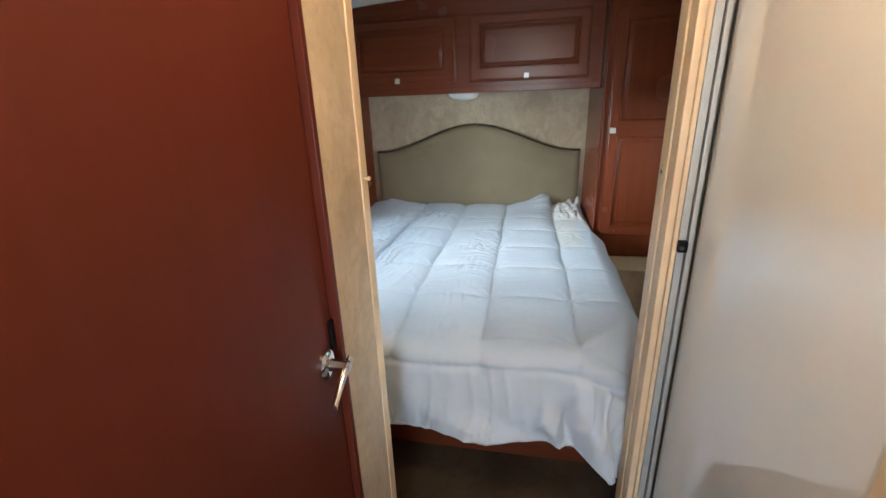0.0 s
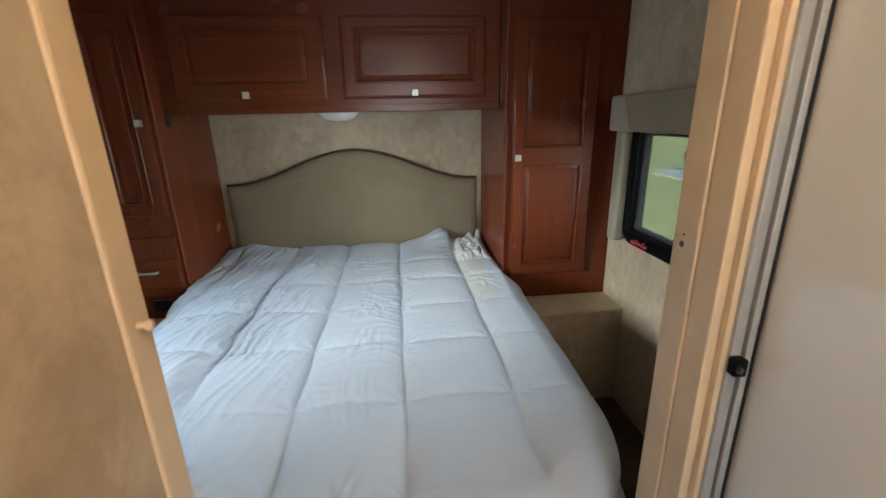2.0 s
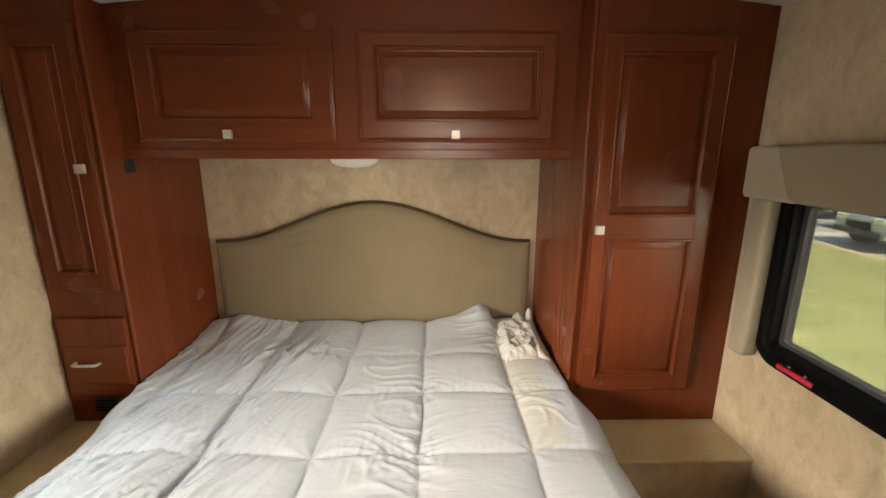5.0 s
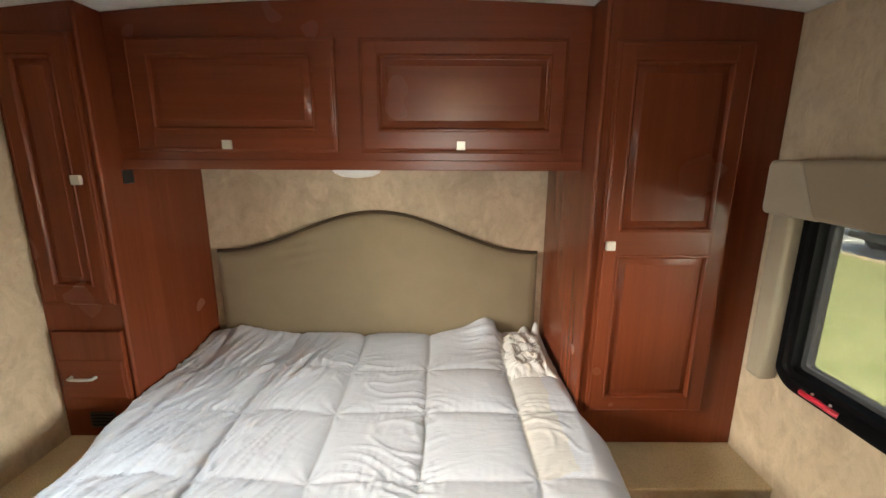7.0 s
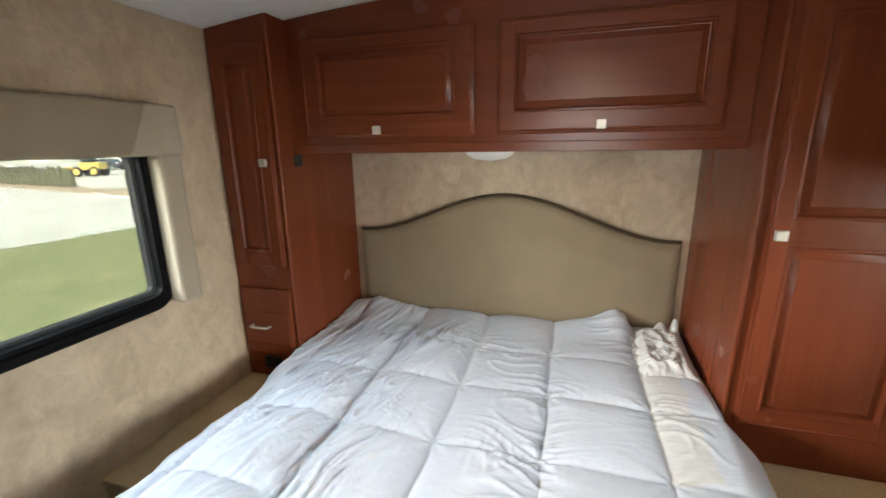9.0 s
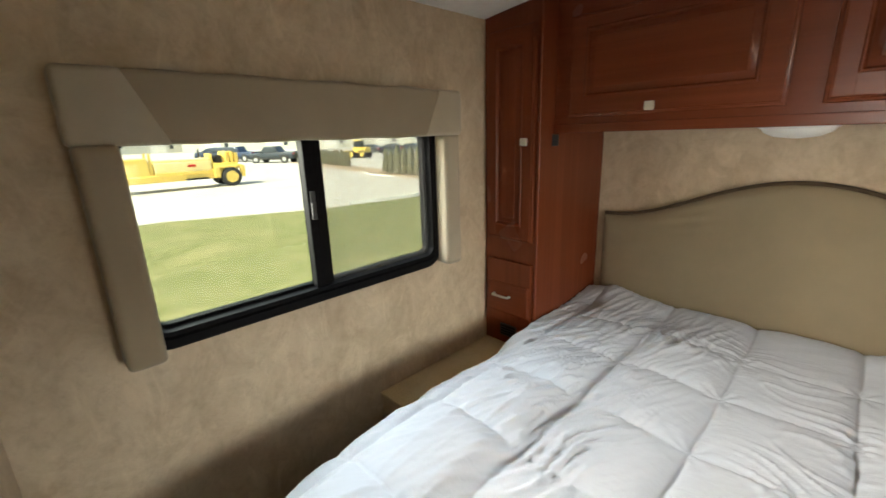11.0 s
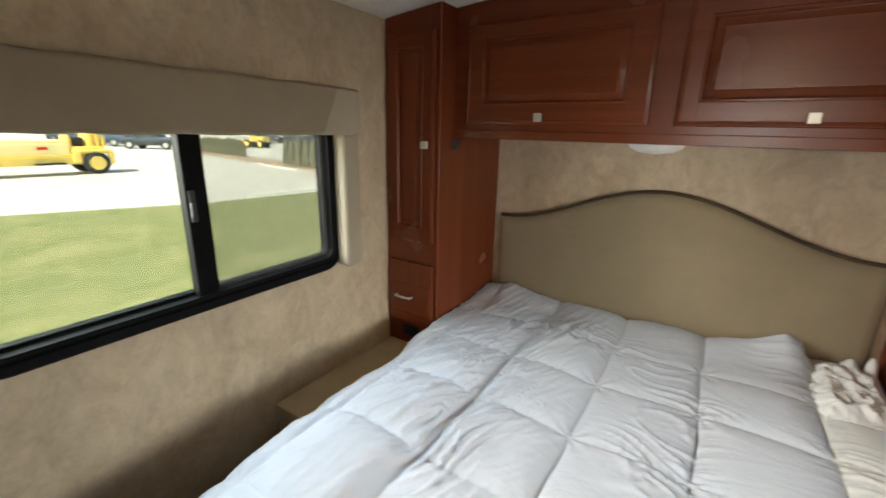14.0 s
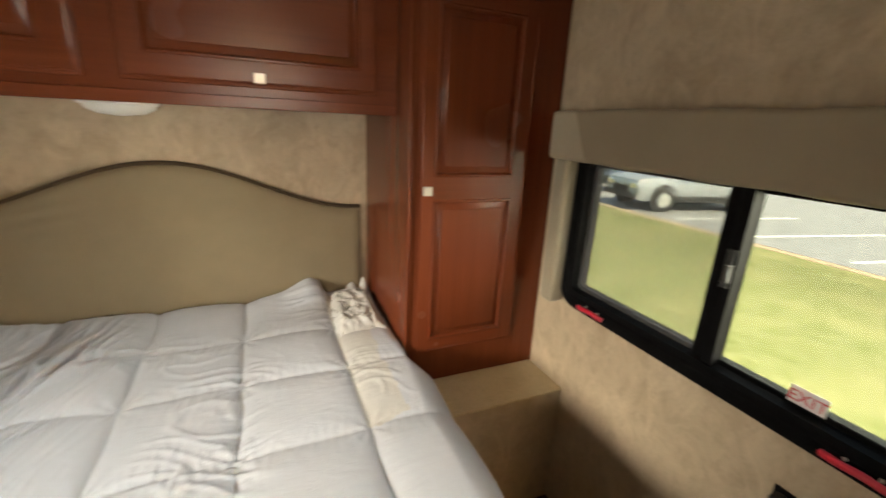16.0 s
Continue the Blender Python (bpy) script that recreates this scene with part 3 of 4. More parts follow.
def valance(name, wall_x, side, y0, y1, z0, z1, depth, leg_z, legs, label):
    v = thing(name, (wall_x, (y0 + y1) / 2, z0), label, "window valance")
    X = lambda d: wall_x + side * d

    def slab(d0, d1, a, b, c, d, bev):
        return box(min(X(d0), X(d1)), max(X(d0), X(d1)), a, b, c, d, bev, segments=3)

    # padded pelmet: rounded profile run along the wall, mitred cloth at both ends
    def ring(yf, inset):
        return [(X(d), yf((c - z0) / (z1 - z0)), c) for d, c in rounded_rect(0.001, depth - inset, z0 + inset, z1 - inset, 0.014, 4)]

    def mitre(end, way, extra=0.0):
        return lambda f: end + way * (0.185 - 0.073 * min(max(f, 0), 1) + extra)

    for end, way in ((y0, 1), (y1, -1)):
        bm = bmesh.new()
        loops(bm, [ring(lambda f: end, 0.009), ring(lambda f: end + way * 0.003, 0.004), ring(lambda f: end + way * 0.009, 0.0005), ring(lambda f: end + way * 0.02, 0.0), ring(mitre(end, way, -0.006), -0.001), ring(mitre(end, way), 0.0006)])
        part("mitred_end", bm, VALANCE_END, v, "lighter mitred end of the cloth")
    bm = bmesh.new()
    left, right = mitre(y0, 1), mitre(y1, -1)
    rows = [ring(mitre(y0, 1, 0.0005), 0.001)]
    for k in range(1, 12):
        q = k / 12
        rows.append(ring(lambda f: left(f) * (1 - q) + right(f) * q, -0.0015 - 0.002 * math.sin(q * 23 + y0)))
    rows.append(ring(mitre(y1, -1, 0.0005), 0.001))
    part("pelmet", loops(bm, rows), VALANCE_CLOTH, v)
    for (a, b, d) in legs:
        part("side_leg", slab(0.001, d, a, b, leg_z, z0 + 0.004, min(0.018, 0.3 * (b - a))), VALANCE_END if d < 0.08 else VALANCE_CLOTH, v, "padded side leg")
    return v


valance("window_valance", WALL_W, 1, 1.165, 2.325, 1.508, 1.668, 0.088, 0.995, ((1.170, 1.252, 0.098), (2.245, 2.325, 0.075)), "taupe padded fabric valance with side legs around the window")
valance("window_valance", WALL_E, -1, 1.18, 2.455, 1.392, 1.545, 0.107, 0.868, ((1.18, 1.26, 0.085), (2.402, 2.468, 0.062)), "taupe padded fabric valance with side legs around the exit window")


def wall_knob():
    k = thing("wall_bumper", (WALL_E, 1.60, 0.71), "small dark grey rounded bumper on the wall", "bumper")
    part("plate", box(WALL_E - 0.008, WALL_E - 0.001, 1.565, 1.635, 0.68, 0.755, 0.003), BLACK_FRAME, k)
    part("pad", box(WALL_E - 0.045, WALL_E - 0.008, 1.572, 1.628, 0.686, 0.75, 0.014, segments=4), RUBBER, k)


wall_knob()


# ---- built-in cabinets ----
def raised_door(x0, x1, z0, z1, y, panels, parent, wood_frame, name="door"):
    """Frame and raised panels; the face looks towards -y."""
    t = 0.019
    xs0, xs1 = panels[0][0], panels[0][1]
    door = part(name, box(x0 + 0.004, x1 - 0.004, y + 0.0125, y + t, z0 + 0.004, z1 - 0.004), wood_frame, parent, smooth=False)
    # routed lip round the outer edge
    lip = bmesh.new()
    loops(lip, [[(x0 + i, y + d, z0 + i), (x1 - i, y + d, z0 + i), (x1 - i, y + d, z1 - i), (x0 + i, y + d, z1 - i)] for i, d in ((0, t - 0.001), (0, 0.009), (0.002, 0.006), (0.0075, 0.0045), (0.009, 0.0005), (0.012, -0.0008), (0.015, 0.0008), (0.015, 0.012))], cap=False)
    part("edge_moulding", lip, wood_frame, door)
    m = 0.0145
    part("stile", box(x0 + m, xs0, y, y + t - 0.001, z0 + m, z1 - m, 0.002), wood_frame, door)
    part("stile", box(xs1, x1 - m, y, y + t - 0.001, z0 + m, z1 - m, 0.002), wood_frame, door)
    zs = [z0 + m] + [v for p in sorted(panels, key=lambda q: q[2]) for v in (p[2], p[3])] + [z1 - m]
    for a, b in zip(zs[::2], zs[1::2]):
        part("rail", box(xs0 - 0.001, xs1 + 0.001, y + 0.0006, y + t - 0.001, a, b, 0.0012), CHERRY_LONG, door)
    for a, b, c, d in panels:
        bm = bmesh.new()

        def rect(inset, depth):
            return [(a + inset, y + depth, c + inset), (b - inset, y + depth, c + inset), (b - inset, y + depth, d - inset), (a + inset, y + depth, d - inset)]

        loops(bm, [rect(-0.002, 0.0118), rect(-0.002, 0.0015), rect(0.002, -0.003), rect(0.006, -0.0035), rect(0.010, 0.0005), rect(0.012, 0.0095), rect(0.0145, 0.0105), rect(0.032, 0.0035), rect(0.034, 0.001), rect(0.036, 0.001)])
        part("raised_panel", bm, wood_frame, door)
    return door


def square_knob(x, y, z, parent):
    k = part("knob", turned((x, y, z), (0, -1, 0), [(0, 0.007), (0.004, 0.005), (0.012, 0.005)], 12), NICKEL, parent, "square brushed nickel knob")
    bm = box(x - 0.0145, x + 0.0145, y - 0.024, y - 0.011, z - 0.0145, z + 0.0145, 0.0025)
    part("knob_face", bm, NICKEL, k)


def bead(x, y, z0, z1, r=0.008):
    return turned((x, y, z0), (0, 0, 1), [(0, r), (z1 - z0, r)], 12)


def bridge_cabinet():
    c = thing("overhead_cabinet", (-0.35, 2.9, 1.51), "cherry overhead cabinet with two raised panel doors", "cabinet")
    part("body", wall_top(long_box(-1.135, 0.428, 2.672, BACK_Y - 0.002, 1.512, 2.0)), CHERRY_LONG, c, smooth=False)
    part("bottom_lip", box(-1.135, 0.428, 2.664, 2.6715, 1.502, 1.536, 0.003), CHERRY_LONG, c)
    for x0, x1, px0, px1, kx in ((-1.072, -0.398, -1.005, -0.468, -0.759), (-0.320, 0.356, -0.262, 0.304, 0.013)):
        d = raised_door(x0, x1, 1.560, 1.918, 2.651, [(px0, px1, 1.63, 1.868)], c, CHERRY_LONG)
        square_knob(kx, 2.651, 1.584, d)


def wardrobe():
    w = thing("wardrobe", (0.73, 2.85, 0.527), "tall cherry wardrobe with two-panel door on the carpeted ledge", "wardrobe")
    part("body", wall_top(long_box(0.43, WALL_E - 0.002, 2.552, BACK_Y - 0.002, 0.53, 1.99, 8)), CHERRY_UP, w, smooth=False)
    part("corner_bead", bead(0.438, 2.553, 0.53, 1.985), CHERRY_UP, w)
    d = raised_door(0.464, 0.878, 0.665, 1.885, 2.531, [(0.518, 0.818, 0.722, 1.240), (0.518, 0.818, 1.318, 1.828)], w, CHERRY_UP)
    square_knob(0.489, 2.531, 1.274, d)


def narrow_cabinet():
    w = thing("narrow_cabinet", (-1.28, 2.85, 0.535), "narrow tall cherry cabinet with door and drawer", "cabinet")
    part("body", wall_top(long_box(WALL_W + 0.002, -1.138, 2.568, BACK_Y - 0.002, 0.536, 1.98, 6)), CHERRY_UP, w, smooth=False)
    part("corner_bead", bead(-1.142, 2.569, 0.54, 1.985), CHERRY_UP, w)
    d = raised_door(-1.398, -1.158, 1.052, 1.905, 2.549, [(-1.348, -1.212, 1.118, 1.842)], w, CHERRY_UP)
    square_knob(-1.190, 2.549, 1.472, d)
    drawer = part("drawer", box(-1.392, -1.154, 2.549, 2.567, 0.655, 0.955, 0.004), CHERRY_UP, w)
    bm = bmesh.new()
    loops(bm, [[(a, 2.5475 - e, b) for a, b in ((-1.385 + i, 0.70 + i), (-1.161 - i, 0.70 + i), (-1.161 - i, 0.85 - i), (-1.385 + i, 0.85 - i))] for i, e in ((0, -0.002), (0, 0.001), (0.006, 0.004), (0.012, 0.004))])
    part("drawer_face", bm, CHERRY_LONG, drawer, smooth=False)
    part("pull", tube([(-1.345, 2.545, 0.787), (-1.343, 2.526, 0.787), (-1.325, 2.520, 0.789), (-1.30, 2.517, 0.790), (-1.272, 2.520, 0.789), (-1.262, 2.526, 0.787), (-1.26, 2.545, 0.787)], 0.0055), NICKEL, drawer, "bowed nickel pull")
    part("floor_vent", box(-1.325, -1.235, 2.560, 2.5675, 0.575, 0.635, 0.002), BLACK_VENT, w, "black vent grille")
    for i in range(4):
        z = 0.584 + i * 0.013
        part("louvre", box(-1.320, -1.240, 2.557, 2.561, z, z + 0.006, 0.001), BLACK_FRAME, w)
    part("switch", box(-1.1375, -1.1355, 2.655, 2.705, 1.452, 1.498, 0.002), BLACK_VENT, w, "small black wall switch")


bridge_cabinet()
wardrobe()
narrow_cabinet()


def reading_lamp():
    r = thing("reading_lamp", (-0.387, 2.90, 1.51), "unlit white round dome lamp under the overhead cabinet", "lamp")
    part("base", turned((-0.387, 2.90, 1.511), (0, 0, -1), [(0, 0.105), (0.012, 0.105), (0.016, 0.098)], 32), WHITE_PLASTIC, r)
    part("lens", turned((-0.387, 2.90, 1.495), (0, 0, -1), [(0, 0.096), (0.012, 0.088), (0.026, 0.06), (0.032, 0.01)], 32), WHITE_PLASTIC, r, "frosted white lens")


def ceiling_vent():
    x, y = -0.60, 2.43
    z = crown(x)
    v = thing("ceiling_vent", (x, y, z), "round white ceiling air vent with tan mesh", "air vent")
    part("rim", turned((x, y, z + 0.002), (0, 0, -1), [(0, 0.078), (0.006, 0.078), (0.014, 0.066), (0.012, 0.052), (0.004, 0.05)], 36), WHITE_PLASTIC, v)
    part("mesh", turned((x, y, z - 0.006), (0, 0, -1), [(0, 0.049), (0.006, 0.047), (0.009, 0.03), (0.010, 0.004)], 28), MESH_TAN, v, "tan perforated mesh")
    for i in range(-3, 4):
        w = math.sqrt(0.047**2 - (i * 0.012) ** 2)
        part("slat", box(x - w, x + w, y + i * 0.012 - 0.002, y + i * 0.012 + 0.002, z - 0.019, z - 0.009, 0.0008), MESH_TAN, v)


reading_lamp()
ceiling_vent()


# ---- ledges and bed ----
def ledges():
    for name, x0, x1, y0, z in (("ledge_east", 0.475, WALL_E, 2.342, 0.527), ("ledge_west", WALL_W, -1.125, 1.92, 0.535)):
        e = thing(name, ((x0 + x1) / 2, y0, 0), "low boxed ledge beside the bed, wallpapered front and carpeted top", "ledge", kind="structure")
        part("front", box(x0, x1 - 0.001 if x1 > 0 else x1, y0, BACK_Y - 0.002, 0, z - 0.012), WALLPAPER, e, smooth=False)
        part("carpet_top", box(x0, x1 - 0.001 if x1 > 0 else x1, y0 - 0.006, BACK_Y - 0.002, z - 0.012, z, 0.005, segments=3), CARPET, e, "beige cut pile carpet")


ledges()
BED = (-1.09, 0.38, 1.24, 3.075)
TOP = 0.692


def bed_base():
    b = thing("bed_base", (-0.34, 2.2, 0), "cherry wood platform bed base", "bed base")
    part("front_board", box(-1.05, 0.37, 1.44, 1.46, 0.0, 0.40, 0.003), CHERRY_LONG, b)
    part("side_board", box(0.35, 0.37, 1.46, 3.07, 0.0, 0.40, 0.003), CHERRY_LONG, b)
    part("side_board", box(-1.05, -1.03, 1.46, 3.07, 0.0, 0.40, 0.003), CHERRY_LONG, b)
    part("deck", box(-1.07, 0.39, 1.30, 3.09, 0.40, 0.425, 0.003), CHERRY_LONG, b)
    m = thing("mattress", (-0.34, 2.2, 0.425), "white mattress under the comforter", "mattress")
    part("core", box(-1.03, 0.375, 1.285, 3.085, 0.427, 0.655, 0.05, segments=4), WHITE_COTTON, m)


bed_base()


def headboard():
    h = thing("headboard", (-0.35, 3.09, 0.55), "taupe upholstered camelback headboard, dark piping doubling as its shadow line", "headboard")
    x0, x1 = -1.10, 0.40

    def top(x):
        u = min(abs(x + 0.35) / 0.72, 1)
        return 1.110 + 0.186 * 0.5 * (1 + math.cos(math.pi * u))

    n = 160
    xs = [x0 + (x1 - x0) * i / n for i in range(n + 1)]
    bm = bmesh.new()
    rows = []
    for k, (inset, y) in enumerate(((0.0, BACK_Y - 0.002), (0.0, 3.114), (0.003, 3.106), (0.010, 3.098), (0.020, 3.092), (0.034, 3.088))):
        rows.append([(min(max(x, x0 + inset), x1 - inset), y, top(x) - inset) for x in xs] + [(x1 - inset, y, 0.55), (x0 + inset, y, 0.55)])
    loops(bm, rows, cap=False)
    front = [bm.verts.new((min(max(x, x0 + 0.034), x1 - 0.034), 3.088, top(x) - 0.034)) for x in xs]
    low = []
    for j in range(1, 49):
        f = j / 48
        row = []
        for i, x in enumerate(xs):
            xx = min(max(x, x0 + 0.034), x1 - 0.034)
            z = (top(x) - 0.034) * (1 - f) + 0.55 * f
            puff = 0.012 * min(1, (1 - abs(2 * i / n - 1)) * 6) * min(1, f * 5)
            crease = 0.0045 * math.sin((z - xx * 0.22) * 130) * math.exp(-(((xx + 0.72) / 0.11) ** 2 + ((z - 1.13) / 0.06) ** 2))
            row.append(bm.verts.new((xx, 3.088 - puff + crease, z)))
        low.append(row)
    for a, b in zip([front] + low, low):
        for i in range(n):
            bm.faces.new((a[i], a[i + 1], b[i + 1], b[i]))
    bmesh.ops.remove_doubles(bm, verts=bm.verts, dist=1e-5)
    part("padding", bm, HEADBOARD_CLOTH, h, smooth="all")
    # one dark tube for the piping and the shadow along the top
    pts = [(min(max(x, x0 + 0.004), x1 - 0.004), 3.112, top(x) + 0.001) for x in xs]
    part("piping", tube(pts, 0.0095, 10), PIPING_AND_SHADOW, h, "dark brown piping and painted shadow line")


headboard()


def smooth(a, b, x):
    x = min(max((x - a) / (b - a), 0), 1)
    return x * x * (3 - 2 * x)


def ridge(n):
    """Narrow creases where a noise crosses zero."""
    return max(0.0, 1 - abs(n) * 3.2) ** 1.6


COLS = (-1.34, -1.035, -0.718, -0.408, -0.102, 0.214, 0.505, 0.80)
ROWS_Q = (0.63, 0.93, 1.235, 1.545, 1.862, 2.175, 2.475, 2.757, 3.10)


def cell(value, marks):
    for a, b in zip(marks, marks[1:]):
        if value <= b:
            return min(max((value - a) / (b - a), 0), 1), b - a
    return 1.0, 0.3


def comforter():
    """A quilted sheet laid over the bed, falling at the foot and the sides."""
    x0, x1, y0, y1 = BED
    r = 0.26
    step = 0.006
    us = np.arange(x0 - 0.30, x1 + 0.37, step)
    vs = np.arange(y0 - 0.332, y1 + step, step)
    bm = bmesh.new()
    grid = []
    N = noise.noise
    for v in vs:
        line = []
        for u in us:
            # nearest point of the rounded mattress outline
            west_x = -1.022 + 0.02 * smooth(1.8, 1.4, v) - 0.108 * smooth(2.28, 2.56, v)
            east_x = x1 + 0.022 * math.exp(-(((v - 2.45) / 0.16) ** 2))
            cx = min(max(u, west_x + r), east_x - r)
            cy = max(v, y0 + r)
            dx, dy = u - cx, min(v - cy, 0)
            far = math.hypot(dx, dy)
            d = far - r
            if d <= 0:
                px, py, drop, out = u, v, 0.0, Vector((0, 0, 0))
                lean = 0.0
            else:
                n2 = Vector((dx, dy, 0)) / far
                bend = 0.085 + 0.03 * max(0.0, -n2.x) - 0.040 * max(0.0, -n2.y) ** 2
                a = min(d / bend, math.pi / 2)
                px, py = cx + n2.x * (r + bend * math.sin(a)), cy + n2.y * (r + bend * math.sin(a) + 0.02 * math.sin(a))
                drop = bend * (1 - math.cos(a))
                rest = max(0.0, d - bend * math.pi / 2)
                fold = 0.5 + 0.5 * math.sin(11 * math.atan2(dx, -dy + 0.001) * r * 3 + 17 * (u + v * 0.7) + 3 * N((u * 4, v * 4, 3.0)))
                corner = math.exp(-((math.atan2(dx, -dy + 0.001) - 0.62) / 0.22) ** 2) if dx > 0 else 0.0
                flare = rest * (0.05 + 0.18 * fold * min(rest / 0.2, 1) + 0.14 * corner)
                pleat = math.exp(-(((math.atan2(dx, -dy + 0.001) - 0.42) / 0.10) ** 2)) - 0.8 * math.exp(-(((math.atan2(dx, -dy + 0.001) - 0.18) / 0.07) ** 2)) if dx > 0 else 0.0
                flare += 0.045 * pleat * smooth(0.0, 0.22, rest)
                px, py = px + n2.x * flare, py + n2.y * flare
                drop += rest * 0.965
                out, lean = n2, math.sin(a)
            # quilting
            a, w = cell(u + 0.008 * N((u * 3, v * 5, 1.0)), COLS)
            b, h = cell(v + 0.010 * N((u * 5, v * 3, 2.0)), ROWS_Q)
            pa, pb = 1 - abs(2 * a - 1) ** 3.2, 1 - abs(2 * b - 1) ** 3.6
            soft = 0.85 + 0.5 * N((u * 2.2, v * 2.2, 7.0))
            puff = 0.027 * soft * (pa**0.72) * (0.40 + 0.60 * pb**0.75)
            puff *= 1 + 1.5 * smooth(-0.71, -0.80, u) * smooth(2.45, 2.0, v)
            puff *= 1 - 0.5 * smooth(-1.02, -1.10, u)
            foot = smooth(1.19, 1.13, v)
            puff = puff * (1 - 0.75 * foot) + 0.016 * foot * soft
            puff += 0.014 * math.exp(-(((v - 1.215) / 0.03) ** 2)) - 0.012 * math.exp(-(((v - 1.165 - 0.012 * N((u * 5, 1.0, 4.0))) / 0.012) ** 2))
            # creases gather at the seams
            near = math.exp(-min(b, 1 - b) * h / 0.055)
            near_a = math.exp(-min(a, 1 - a) * w / 0.06)
            warp = N((u * 4, v * 4, 4.0))
            west = smooth(-0.40, -0.70, u)
            gather = 0.10 + 0.90 * smooth(0.0, 0.5, N((u * 2.7, v * 2.7, 11.0)))
            head = 0.35 + 0.65 * smooth(1.45, 2.1, v)
            wr = ridge(1.5 * N((u * 4 + 0.9 * warp, v * 19 + 2.2 * warp + u * 3, 5.0))) * 0.0068 * (1 - 0.75 * west) * head * gather
            wr += ridge(1.4 * N((u * 7 + warp, v * 44 + 3 * warp - u * 6, 25.0))) * 0.0038 * (1 - 0.5 * west) * head * near_a * gather
            wr += ridge(N(((u * 0.96 - v * 0.26) * 25 + warp, (u * 0.26 + v * 0.96) * 4.5, 9.0))) * 0.027 * west * (0.15 + 0.85 * gather)
            wr += ridge(N(((u * 0.88 - v * 0.47) * 50, (u * 0.47 + v * 0.88) * 7 + warp, 19.0))) * 0.0075 * west * (0.3 + 0.7 * gather)
            wr += ridge(2.0 * N(((u * 0.93 - v * 0.36) * 36 + 1.6 * warp, (u * 0.36 + v * 0.93) * 5, 47.0))) * 0.011 * west * smooth(1.70, 1.95, v) * smooth(2.65, 2.45, v)
            wr += near * ridge(N((u * 34 + 2 * warp, v * 6, 6.0))) * 0.004 * (0.3 + 0.7 * gather)
            du, dv = min(a, 1 - a) * w * (1 if a < 0.5 else -1), min(b, 1 - b) * h * (1 if b < 0.5 else -1)
            star = math.exp(-math.hypot(du, dv) / 0.045)
            wr += star * 0.004 * math.sin(7 * math.atan2(dv, du) + 5 * N((u * 2, v * 2, 20.0)))
            wr += foot * ridge(N((u * 15 + warp, v * 3, 31.0))) * 0.010
            # pleats where the middle column is caught by the cross seams
            wr += 0.007 * ridge(N((u * 34 + warp, v * 7, 15.0))) * math.exp(-((u + 0.24) / 0.06) ** 2) * math.exp(-(min(b, 1 - b) * h / 0.09) ** 2) * smooth(2.6, 2.2, v)
            wr *= 0.55 + 0.45 * soft
            dip = 0.010 * N((u * 1.6, v * 1.6, 12.0))
            lift = puff + wr + dip
            z = TOP - 0.026 * smooth(1.60, 1.30, v) - drop + lift * (1 - lean) + lift * 0.15 * lean
            q = Vector((px, py, z)) + out * (lift * lean)
            # ends at the cabinets
            if v > 2.35:
                k = smooth(2.35, 2.52, v)
                lowx, highx = -1.132, 0.418
                if q.x < lowx:
                    over = lowx - q.x
                    q.x = lowx * k + q.x * (1 - k) + 0.004 * N((v * 20, drop * 20, 1.0))
                    q.z += (TOP - 0.005 - q.z) * k * 0.5
                if q.x > highx:
                    q.x = highx * k + q.x * (1 - k)
            if q.x < -1.115 and v > 1.9 - 0.02:
                q.z = max(q.z, 0.545 + 0.01 * abs(N((u * 12, v * 12, 3.0))))
            # head end: fold and rumple at the corners
            e = smooth(2.86, 3.08, v)
            q.z += e * (0.024 + 0.028 * math.exp(-((u + 1.0) / 0.10) ** 2) + 0.050 * math.exp(-((u - 0.17) / 0.08) ** 2) * smooth(0.235, 0.195, u) + 0.022 * smooth(-0.15, 0.15, u) * smooth(0.235, 0.195, u))
            q.z -= 0.02 * smooth(3.05, 3.09, v)
            line.append(bm.verts.new(q))
        grid.append(line)
    cells = {}
    for j in range(len(vs) - 1):
        for i in range(len(us) - 1):
            f = bm.faces.new((grid[j][i], grid[j][i + 1], grid[j + 1][i + 1], grid[j + 1][i]))
            u, v = us[i] + step / 2, vs[j] + step / 2
            # warm light on the white quilt, set as a ragged strip of cream faces
            rag = 0.035 * N((u * 9, v * 9, 41.0))
            cream = 2.19 + rag < v < 3.02 and 0.212 < u < 0.335 + rag
            uu, vv = u + 0.008 * N((u * 3, v * 5, 1.0)), v + 0.010 * N((u * 5, v * 3, 2.0))
            key = (sum(uu > c for c in COLS), sum(vv > c for c in ROWS_Q))
            cells.setdefault(key, []).append((f, cream))
    bm.normal_update()
    c = thing("comforter", (-0.35, 2.1, 0.55), "white box-quilted comforter draped over the bed, cream strip painted for warm light", "comforter")
    base = c.location
    for key in sorted(cells):
        ids, co, normals, faces, mats = {}, [], [], [], []
        for f, cream in cells[key]:
            face = []
            for w in f.verts:
                if w not in ids:
                    ids[w] = len(co)
                    co.append(w.co - base)
                    normals.append(w.normal.copy())
                face.append(ids[w])
            faces.append(face)
            mats.append(int(cream))
        data = bpy.data.meshes.new("quilted_square")
        data.from_pydata(co, [], faces)
        data.materials.append(WHITE_COTTON)
        data.materials.append(CREAM_COTTON)
        data.polygons.foreach_set("material_index", mats)
        data.polygons.foreach_set("use_smooth", [True] * len(faces))
        data.normals_split_custom_set_from_vertices(normals)
        ob = new("quilted_square", data)
        ob.parent = c
    # underside and rolled hem
    skip = 2
    lining = bmesh.new()
